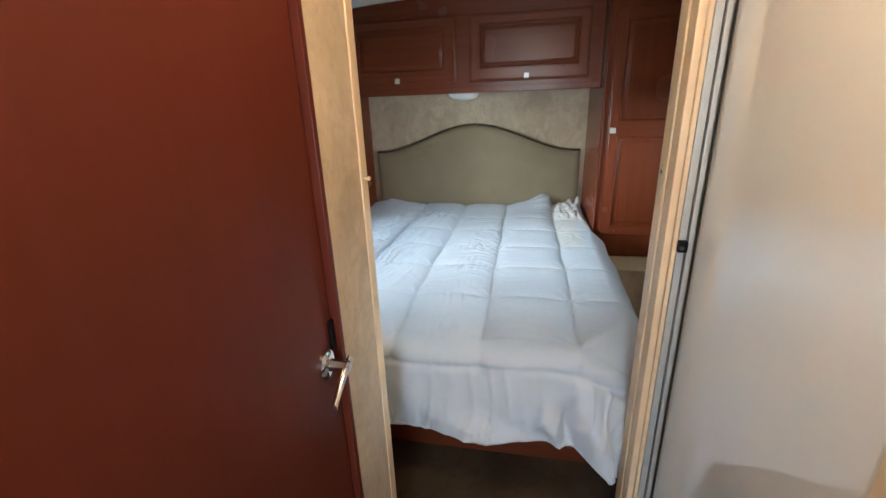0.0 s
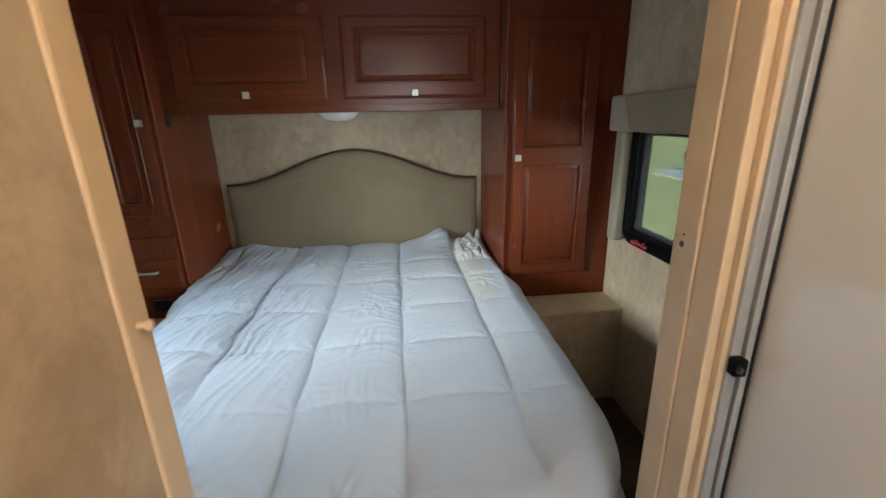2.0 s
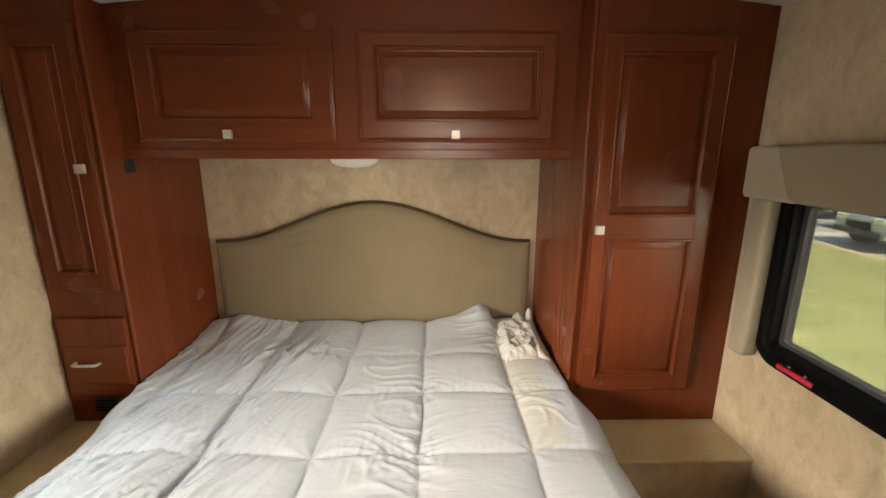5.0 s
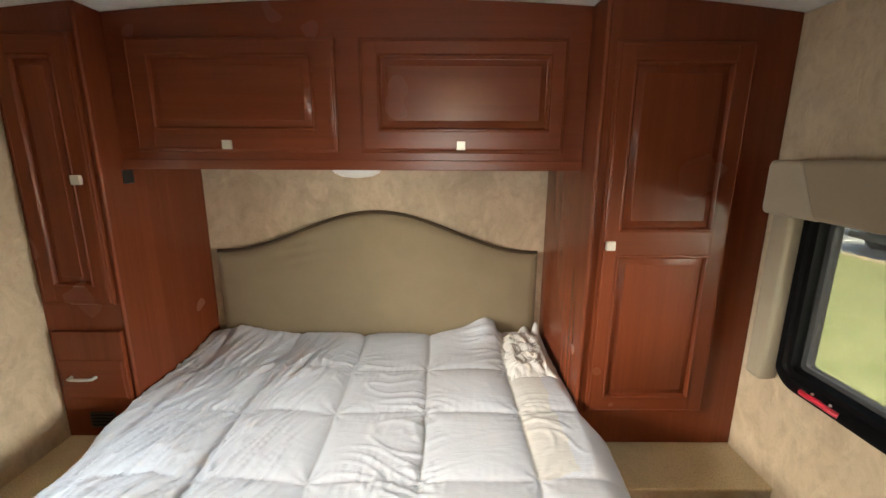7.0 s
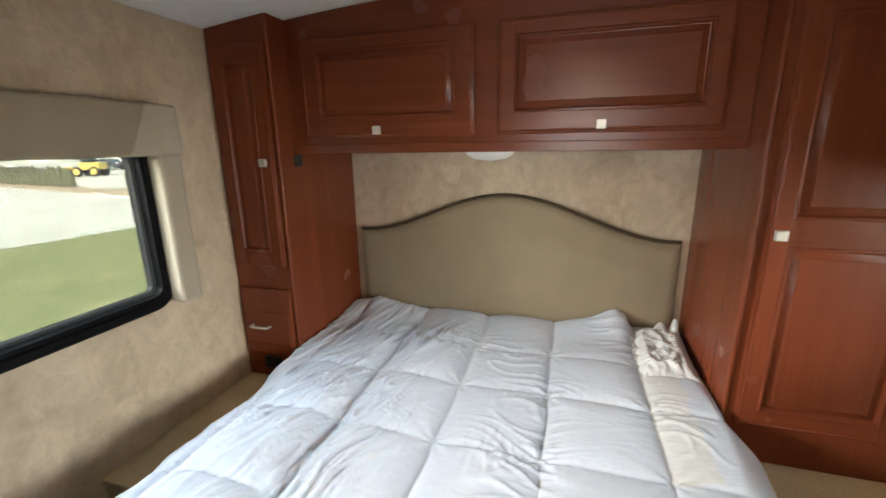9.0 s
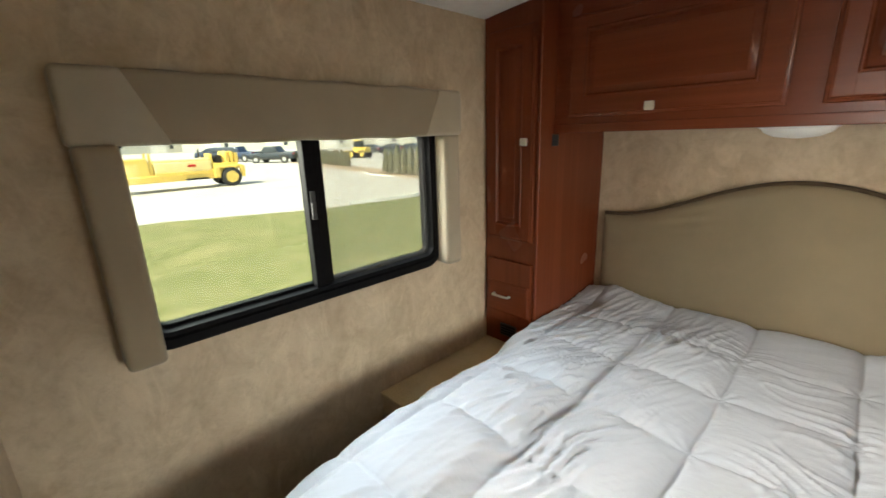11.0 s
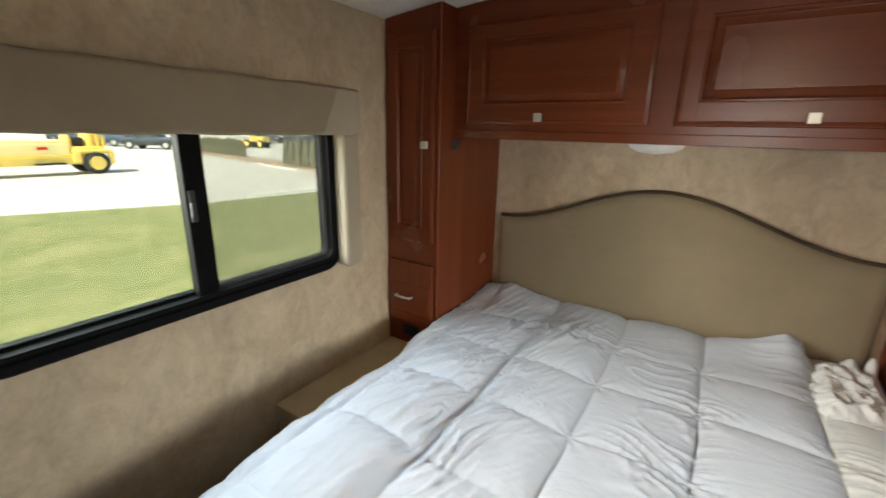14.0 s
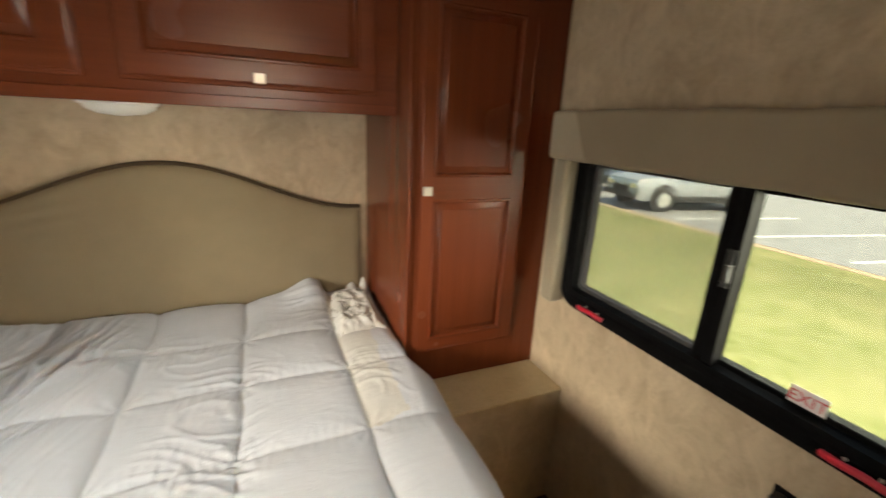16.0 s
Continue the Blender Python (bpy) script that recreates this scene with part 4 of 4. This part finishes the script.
    low = [[lining.verts.new(w.co - w.normal * 0.010) for w in row[::skip]] for row in grid[::skip]]
    for a, b in zip(low, low[1:]):
        for i in range(len(a) - 1):
            lining.faces.new((a[i], a[i + 1], b[i + 1], b[i]))
    part("lining", lining, CREAM_COTTON, c, "plain cream underside", smooth="all")
    hem = [w.co - w.normal * 0.007 for w in [row[0] for row in grid[::-3]] + grid[0][::3] + [row[-1] for row in grid[::3]]]
    part("hem", tube(hem, 0.008, 6), WHITE_COTTON, c, "rolled white hem")
    bm.free()


comforter()


def crumpled_sheet():
    """Gathered corner of a cream sheet beside the wardrobe."""
    s = thing("crumpled_sheet", (0.34, 2.92, 0.70), "crumpled cream sheet corner bunched beside the wardrobe", "sheet")
    bm = bmesh.new()
    rows = []
    N = noise.noise
    for j in range(91):
        v = j / 90
        row = []
        for i in range(60):
            u = i / 59
            x, y = 0.215 + 0.205 * u + 0.012 * N((v * 7, u * 3, 1)), 2.64 + 0.43 * v + 0.012 * N((u * 6, v * 4, 2))
            edge = min(1, 5 * min(u, 1 - u, v, 1 - v))
            ridged = (1 - 2.0 * abs(N((u * 2.6 + v, v * 5.5, 3)))) * 0.012 + N((u * 5, v * 8, 5)) * 0.008 + ridge(N((u * 5 + v, v * 10, 8))) * 0.009 + N((u * 18, v * 30, 8)) * 0.003
            z = 0.716 + edge * (0.012 + ridged) + 0.02 * smooth(0.55, 1, v) * edge + 0.075 * math.exp(-(((u - 0.88) / 0.07) ** 2 + ((v - 0.92) / 0.05) ** 2)) + 0.05 * math.exp(-(((u - 0.58) / 0.10) ** 2 + ((v - 0.90) / 0.05) ** 2)) - 0.03 * (1 - edge)
            row.append(bm.verts.new((x, y, z)))
        rows.append(row)
    for a, b in zip(rows, rows[1:]):
        for i in range(59):
            bm.faces.new((a[i], a[i + 1], b[i + 1], b[i]))
    ob = part("cloth", bm, CREAM_COTTON, s, smooth="all")
    solid = ob.modifiers.new("thickness", "SOLIDIFY")
    solid.thickness = 0.006


crumpled_sheet()


# ---- outdoors ----
def outdoors():
    bm = bmesh.new()
    loops(bm, [[(-1500, -1500, GROUND - 0.3), (1500, -1500, GROUND - 0.3), (1500, 1500, GROUND - 0.3), (-1500, 1500, GROUND - 0.3)], [(-1500, -1500, GROUND), (1500, -1500, GROUND), (1500, 1500, GROUND), (-1500, 1500, GROUND)]])
    structure("ground", bm, LAWN, "patchy green lawn", "lawn")

    def sheet(name, pts, z, mat, label, category):
        b = bmesh.new()
        loops(b, [[(x, y, GROUND - 0.02) for x, y in pts], [(x, y, GROUND + z) for x, y in pts]])
        return structure(name, b, mat, label, category)

    sheet("pavement", [(-17.5, -60), (-16.1, 3.9), (-14.1, 8.2), (-13.4, 12.5), (-14.5, 16.5), (-22, 18.0), (-30, 60), (-60, 130), (-150, 130), (-150, -60)], 0.012, CONCRETE, "sunlit pale concrete yard", "yard")
    sheet("gravel_bed", [(-17.0, 17.2), (-24.8, 18.1), (-34, 19.9), (-47, 22.4), (-47, 24.2), (-33, 22.0), (-24, 20.4), (-17.0, 19.4)], 0.03, GRAVEL, "tan gravel planting strip", "gravel")
    sheet("parking_lot", [(10.85, -60), (10.85, 17.2), (12.6, 19.5), (30, 19.5), (60, 19.5), (60, -60)], 0.012, ASPHALT, "grey asphalt parking lot", "parking lot")
    sheet("lot_verge", [(10.55, -20), (10.55, 17.4), (10.85, 17.6), (10.85, -20)], 0.006, GRAVEL, "dry tan verge at the lot edge", "verge")
    for i in range(7):
        y = 9.72 - 2.12 * i + 6.36
        b = bmesh.new()
        loops(b, [[(11.3, y - 0.05, GROUND + 0.013), (15.8, y - 0.95, GROUND + 0.013), (15.8, y - 0.85, GROUND + 0.013), (11.3, y + 0.05, GROUND + 0.013)], [(11.3, y - 0.05, GROUND + 0.017), (15.8, y - 0.95, GROUND + 0.017), (15.8, y - 0.85, GROUND + 0.017), (11.3, y + 0.05, GROUND + 0.017)]])
        structure("parking_line", b, PAINT_WHITE, "white painted parking line", "road marking")
    for k, pts in enumerate(([(-14.0, 9.6), (-13.75, 11.0), (-13.55, 12.4), (-14.2, 15.2)], [(-21.0, 17.2), (-24.0, 17.55), (-26.5, 18.6)])):
        b = bmesh.new()
        rings = [[(x - 0.08, y, GROUND), (x + 0.08, y, GROUND), (x + 0.06, y, GROUND + 0.12), (x - 0.06, y, GROUND + 0.12)] for x, y in pts]
        loops(b, rings)
        structure("kerb", b, KERB, "white concrete kerb", "kerb")


outdoors()


def body_loft(sections):
    """Car body from (x, z_low, z_high, half width) stations, rounded across."""
    bm = bmesh.new()
    rings = []
    for x, lo, hi, w in sections:
        h = hi - lo
        rings.append([(x, -w * 0.94, lo), (x, w * 0.94, lo), (x, w, lo + h * 0.3), (x, w * 0.985, lo + h * 0.72), (x, w * 0.90, lo + h * 0.95), (x, w * 0.7, hi), (x, -w * 0.7, hi), (x, -w * 0.90, lo + h * 0.95), (x, -w * 0.985, lo + h * 0.72), (x, -w, lo + h * 0.3)])
    return loops(bm, rings)


def wheel(car, x, y, r, width, rim_mat):
    side = 1 if y > 0 else -1
    t = part("wheel", turned((x, y - side * width / 2, r), (0, side, 0), [(0, r * 0.62), (0.0, r * 0.9), (0.03, r), (width - 0.03, r), (width, r * 0.9), (width, r * 0.62)], 28), RUBBER, car, "black tyre")
    part("rim", turned((x, y + side * (width / 2 + 0.002), r), (0, side, 0), [(0, r * 0.62), (0.012, r * 0.6), (0.004, r * 0.5), (0.012, r * 0.2), (0.02, r * 0.12)], 20), rim_mat, t, "wheel rim")


def car(name, kind, paint, m, label, group):
    c = thing(name, (0, 0, 0), label, name.replace("_", " "), group)
    if kind == "suv":
        W, wr, wx = 0.95, 0.38, (-1.45, 1.42)
        body = [(-2.38, 0.46, 0.80, 0.76), (-2.34, 0.38, 0.98, 0.86), (-2.18, 0.34, 1.06, 0.92), (-1.5, 0.34, 1.13, 0.95), (-0.95, 0.34, 1.17, 0.96), (0.2, 0.34, 1.19, 0.96), (1.7, 0.34, 1.21, 0.96), (2.16, 0.36, 1.17, 0.93), (2.36, 0.46, 1.0, 0.86)]
        cabin = [(-1.05, 1.14, 1.17, 0.88), (-0.25, 1.14, 1.64, 0.80), (0.2, 1.14, 1.74, 0.78), (1.3, 1.14, 1.75, 0.77), (1.9, 1.14, 1.68, 0.76), (2.26, 1.14, 1.19, 0.84)]
    elif kind == "pickup":
        W, body, cabin, wr, wx = 0.98, [(-2.8, 0.5, 0.95, 0.85), (-2.7, 0.42, 1.08, 0.95), (-1.4, 0.4, 1.16, 0.98), (0.9, 0.4, 1.2, 0.98), (2.7, 0.45, 1.2, 0.96), (2.8, 0.5, 1.15, 0.93)], [(-1.35, 1.14, 1.18, 0.9), (-0.7, 1.14, 1.8, 0.8), (0.5, 1.14, 1.86, 0.8), (0.95, 1.14, 1.2, 0.86)], 0.4, (-1.8, 1.75)
    else:
        W, body, cabin, wr, wx = 0.9, [(-2.35, 0.38, 0.66, 0.75), (-2.25, 0.3, 0.76, 0.86), (-1.2, 0.26, 0.92, 0.9), (1.2, 0.26, 0.96, 0.9), (2.2, 0.32, 0.92, 0.86), (2.34, 0.4, 0.82, 0.78)], [(-1.15, 0.9, 0.94, 0.8), (-0.35, 0.9, 1.38, 0.66), (0.7, 0.9, 1.42, 0.66), (1.75, 0.9, 0.96, 0.76)], 0.32, (-1.4, 1.38)
    part("body", body_loft(body), paint, c)
    part("cabin", body_loft(cabin), paint, c)
    z0, z1 = cabin[1][1] + 0.06, cabin[1][2] - 0.08
    for s in (-1, 1):
        for a, b in ((cabin[1][0] - 0.12, 0.14), (0.2, cabin[2][0] + (1.4 if kind == "suv" else 0.5 if kind == "sedan" else -0.02))):
            y0, y1 = s * 0.865 * (1 if kind != "sedan" else 0.94), s * 0.80 * (1 if kind != "sedan" else 0.86)
            bm = bmesh.new()
            loops(bm, [[(a - 0.1, y0, z0), (b + 0.05, y0, z0), (b, y1, z1), (a + 0.2, y1, z1)], [(a - 0.1, y0 + s * 0.02, z0), (b + 0.05, y0 + s * 0.02, z0), (b, y1 + s * 0.02, z1), (a + 0.2, y1 + s * 0.02, z1)]])
            part("side_window", bm, CAR_GLASS, c, "dark side window", smooth=False)
        part("mirror", box(cabin[0][0] + 0.25, cabin[0][0] + 0.42, s * (W + 0.12) - 0.09, s * (W + 0.12) + 0.09, cabin[0][1] + 0.0, cabin[0][1] + 0.16, 0.03), paint, c)
        part("headlight", box(body[0][0] - 0.01, body[1][0] + 0.2, s * 0.62 - 0.17, s * 0.62 + 0.17, body[1][2] - 0.26, body[1][2] - 0.08, 0.04), CHROME, c, "clear headlight")
        part("tail_light", box(body[-2][0] - 0.12, body[-1][0] + 0.02, s * 0.7 - 0.14, s * 0.7 + 0.14, body[-2][2] - 0.3, body[-2][2] - 0.1, 0.03), TAIL_RED, c, "red tail light")
        for x in wx:
            wheel(c, x, s * (W - 0.08), wr, 0.22, ALUMINIUM)
            part("wheel_arch", turned((x, s * (W - 0.03), wr + 0.03), (0, s, 0), [(0, wr * 1.22), (0.035, wr * 1.22), (0.035, wr * 1.0), (0.01, wr * 0.98)], 28), RUBBER, c, "black wheel arch")
        part("sill", box(wx[0] + wr * 1.2, wx[1] - wr * 1.2, s * (W - 0.01) - 0.03, s * (W - 0.01) + 0.03, body[3][1] - 0.03, body[3][1] + 0.16, 0.02), RUBBER, c, "black sill cladding")
        part("door_seam", box(0.15, 0.165, s * (W + 0.004) - 0.006, s * (W + 0.004) + 0.006, body[3][1] + 0.2, body[3][2] - 0.1, 0.002), RUBBER, c, "dark door seam")
    a, b = cabin[0], cabin[1]
    bm = bmesh.new()
    loops(bm, [[(a[0] + 0.08, -0.7, a[2] + 0.04), (a[0] + 0.08, 0.7, a[2] + 0.04), (b[0] - 0.06, 0.62, b[2] - 0.06), (b[0] - 0.06, -0.62, b[2] - 0.06)], [(a[0] + 0.02, -0.7, a[2] + 0.06), (a[0] + 0.02, 0.7, a[2] + 0.06), (b[0] - 0.12, 0.62, b[2] - 0.03), (b[0] - 0.12, -0.62, b[2] - 0.03)]])
    part("windscreen", bm, CAR_GLASS, c, "dark windscreen", smooth=False)
    part("grille", box(body[0][0] - 0.015, body[0][0] + 0.06, -0.42, 0.42, body[0][1] + 0.06, body[0][2] - 0.05, 0.01), BLACK_FRAME, c, "black grille")
    part("bumper", box(body[0][0] - 0.05, body[0][0] + 0.12, -0.8, 0.8, body[0][1] - 0.08, body[0][1] + 0.08, 0.04), RUBBER, c, "black lower bumper")
    c.matrix_basis = m
    return c


ON_L, ON_R = GROUND + 0.012, GROUND + 0.012
car("silver_suv", "suv", SILVER_PAINT, pose(13.35, 11.25, ON_R, 0, 0, -11), "silver sport utility car parked on the asphalt lot", "cars on the lot")
car("dark_sedan", "sedan", DARK_PAINT, pose(15.0, 17.3, ON_R, 0, 0, 172), "dark sedan with red tail lights parked on the lot", "cars on the lot")
car("dark_sedan", "sedan", DARK_PAINT, pose(15.6, 14.0, ON_R, 0, 0, -11), "dark sedan parked behind the silver car", "cars on the lot")
car("pickup_truck", "pickup", DARK_PAINT, pose(-48.5, 21.6, ON_L, 0, 0, 15 + 90 - 70), "black pickup truck parked in the concrete yard", "cars in the yard")
car("pickup_truck", "pickup", BLUE_PAINT, pose(-57, 20.5, ON_L, 0, 0, 30), "dark blue pickup truck parked in the concrete yard", "cars in the yard")
car("yard_suv", "suv", DARK_PAINT, pose(-63, 20.5, ON_L, 0, 0, 35), "dark sport utility car parked in the yard", "cars in the yard")
car("yard_suv", "suv", BLUE_PAINT, pose(-69, 21.0, ON_L, 0, 0, 35), "dark blue sport utility car parked in the yard", "cars in the yard")

for spot, yaw in (((-57.0, 40.6), 20), ((-54.5, 43.0), 24), ((-51.8, 44.6), 18), ((-49.0, 46.5), 22)):
    car("far_sedan", "sedan", DARK_PAINT, pose(*spot, ON_L, 0, 0, yaw), "dark sedan parked far beyond the hedge", "cars beyond the hedge")


def yard_machine():
    """A long low yellow towing tractor; built along x, turned later."""
    c = thing("yellow_tractor", (0, 0, 0), "long low yellow industrial tractor on the concrete", "tractor")
    part("chassis", box(-4.4, 2.55, -0.8, 0.8, 0.5, 0.86, 0.05), YELLOW_PAINT, c)
    part("hood", box(-1.55, 1.2, -0.72, 0.72, 0.86, 1.5, 0.08), GLARE_YELLOW, c)
    part("hood_top", box(-1.5, 1.15, -0.66, 0.66, 1.5, 1.62, 0.05), GLARE_YELLOW, c)
    part("side_box", box(0.0, 0.38, -0.80, -0.725, 1.2, 1.34, 0.02), TAIL_RED, c, "small red box")
    part("step", box(-0.2, 0.9, -1.0, -0.8, 0.52, 0.6, 0.02), BLACK_FRAME, c)
    part("rear_fender", box(1.35, 2.75, -0.98, 0.98, 1.02, 1.2, 0.09), YELLOW_PAINT, c)
    part("rear_body", box(1.25, 2.6, -0.72, 0.72, 0.86, 1.32, 0.06), YELLOW_PAINT, c)
    part("front_fender", box(-4.6, -3.1, -0.98, 0.98, 1.0, 1.18, 0.08), YELLOW_PAINT, c)
    part("front_body", box(-4.5, -1.75, -0.72, 0.72, 0.6, 1.75, 0.08), YELLOW_PAINT, c)
    part("seat", box(1.5, 1.9, -0.3, 0.3, 1.3, 1.75, 0.06), RUBBER, c, "black seat")
    part("dash", box(1.2, 1.35, -0.5, 0.5, 1.3, 1.85, 0.04), YELLOW_PAINT, c)
    for x in (2.0, 2.25, 2.5):
        part("guard_plate", box(x, x + 0.18, -0.62, 0.62, 1.32, 1.95 - 0.1 * (x > 2.3), 0.03), YELLOW_PAINT, c)
    part("beacon", turned((-3.3, 0, 1.75), (0, 0, 1), [(0, 0.12), (0.18, 0.12), (0.24, 0.06)], 16), ORANGE_WOOD, c, "orange beacon")
    for s in (-1, 1):
        for x0, x1, z0, z1 in ((2.62, 2.86, 0.48, 1.14), (1.22, 1.50, 0.55, 1.14)):
            part("fender_side", box(x0, x1, s * 0.86 - 0.13, s * 0.86 + 0.13, z0, z1, 0.05), YELLOW_PAINT, c)
        part("mast", box(-1.72, -1.6, s * 0.6 - 0.05, s * 0.6 + 0.05, 0.8, 2.0, 0.02), YELLOW_PAINT, c)
    part("frame_rail", box(-1.6, 1.3, -0.86, -0.80, 0.86, 0.98, 0.02), YELLOW_PAINT, c)
    part("exhaust_pipe", turned((0.9, 0.4, 1.6), (0, 0, 1), [(0, 0.05), (0.5, 0.05)], 12), RUBBER, c, "black exhaust pipe")
    for x in (-3.85, 2.1):
        for s in (-1, 1):
            wheel(c, x, s * 0.85, 0.53, 0.34, YELLOW_PAINT)
    c.matrix_basis = pose(-26.9, 7.3, ON_L, 0, 0, 90)
    return c


yard_machine()


def far_loader():
    c = thing("wheel_loader", (0, 0, 0), "small yellow wheel loader far across the yard", "loader")
    part("body", box(-1.6, 1.0, -0.8, 0.8, 0.9, 1.8, 0.1), YELLOW_PAINT, c)
    part("cab", box(-0.4, 0.7, -0.7, 0.7, 1.8, 2.8, 0.1), CAR_GLASS, c, "dark glazed cab")
    part("cab_roof", box(-0.5, 0.8, -0.75, 0.75, 2.8, 2.92, 0.04), YELLOW_PAINT, c)
    part("arm", box(0.9, 2.4, -0.5, 0.5, 0.9, 1.25, 0.08), YELLOW_PAINT, c)
    part("bucket", box(2.3, 3.0, -1.1, 1.1, 0.25, 1.2, 0.1), YELLOW_PAINT, c)
    for x in (-1.0, 1.2):
        for s in (-1, 1):
            wheel(c, x, s * 0.85, 0.65, 0.4, YELLOW_PAINT)
    c.matrix_basis = pose(-45.3, 31.1, ON_L, 0, 0, 200) @ Matrix.Scale(0.74, 4)


far_loader()


def shrub():
    """A columnar evergreen: trunk, and a crown of many small sprays."""
    s = thing("arborvitae", (0, 0, 0), "columnar arborvitae shrub with brownish green foliage", "shrub", "hedge of arborvitae")
    part("trunk", turned((0, 0, 0), (0, 0, 1), [(0, 0.06), (0.6, 0.045), (1.35, 0.02)], 8), BARK, s)
    rng = random.Random(5)
    verts, faces = [], []
    for i in range(900):
        h = rng.random() ** 0.85
        r = 0.33 * (1 - h**1.6) ** 0.7 * (0.55 + 0.5 * rng.random()) + 0.03
        a = rng.random() * 6.283
        c = Vector((r * math.cos(a), r * math.sin(a), 0.05 + 1.55 * h))
        up = Vector((0.35 * math.cos(a), 0.35 * math.sin(a), 1)).normalized() * (0.10 + 0.09 * rng.random())
        sd = Vector((-math.sin(a), math.cos(a), 0)) * (0.025 + 0.03 * rng.random())
        k = len(verts)
        verts += [c - sd, c + sd, c + up + sd * 0.2]
        faces.append((k, k + 1, k + 2))
    data = bpy.data.meshes.new("crown")
    data.from_pydata(verts, [], faces)
    data.materials.append(LEAF)
    ob = new("crown", data)
    ob.parent = s
    return s


first = shrub()
first.matrix_basis = pose(-18.4, 18.1, GROUND + 0.03)
rng = random.Random(2)
for i in range(1, 28):
    if i < 8:
        x, y = -18.4 - 0.80 * i, 18.1 + 0.11 * i
    else:
        f = (i - 8) / 19
        x, y = -32.5 - 14 * f, 21.2 + 2.2 * f
    s = (0.9 if i < 8 else 0.68) + 0.2 * rng.random()
    ob = copy_thing(first, pose(x + 0.1 * rng.random(), y + 0.1 * rng.random(), GROUND + 0.03, 0, 0, rng.random() * 360))
    ob.scale = (s, s, s)

post = thing("wooden_post", (10.85, 13.6, GROUND), "short orange-stained wooden post at the lot edge", "post")
part("shaft", box(10.79, 10.91, 13.54, 13.66, GROUND, GROUND + 1.55, 0.01), ORANGE_WOOD, post)
part("cap", box(10.775, 10.925, 13.525, 13.675, GROUND + 1.55, GROUND + 1.6, 0.012), ORANGE_WOOD, post)


def hall_building(name, x, y, yaw, length, height, doors, label):
    b = thing(name, (0, 0, 0), label, "building")
    part("wall", box(-length / 2, length / 2, 0, 18, 0, height), BUILDING_WALL, b, smooth=False)
    bm = bmesh.new()
    loops(bm, [[(-length / 2 - 0.4, -0.5, height), (-length / 2 - 0.4, 18.5, height), (-length / 2 - 0.4, 9, height + 2.6)], [(length / 2 + 0.4, -0.5, height), (length / 2 + 0.4, 18.5, height), (length / 2 + 0.4, 9, height + 2.6)]])
    part("roof", bm, BUILDING_ROOF, b, smooth=False)
    for i in range(doors):
        dx = -length / 2 + (i + 0.5) * length / doors
        d = part("door", box(dx - 1.8, dx + 1.8, -0.08, 0.02, 0, 3.4, 0.03), BODY_WHITE, b, "white roller door")
        for k in range(4):
            part("slat", box(dx - 1.75, dx + 1.75, -0.12, -0.08, 0.15 + k * 0.82, 0.85 + k * 0.82, 0.02), BODY_WHITE, d)
        part("window", box(dx + 2.6, dx + 3.6, -0.05, 0.02, 1.1, 2.2, 0.02), CAR_GLASS, b)
    b.matrix_basis = pose(x, y, GROUND, 0, 0, yaw)


hall_building("yard_building", -105, 70, 60, 90, 5.5, 6, "long cream metal building across the yard")
hall_building("yard_building", -140, 10, 88, 90, 6.0, 5, "long cream metal building beyond the parked trucks")
hall_building("lot_building", 62, 78, -38, 70, 5.0, 5, "long cream metal building across the parking lot")
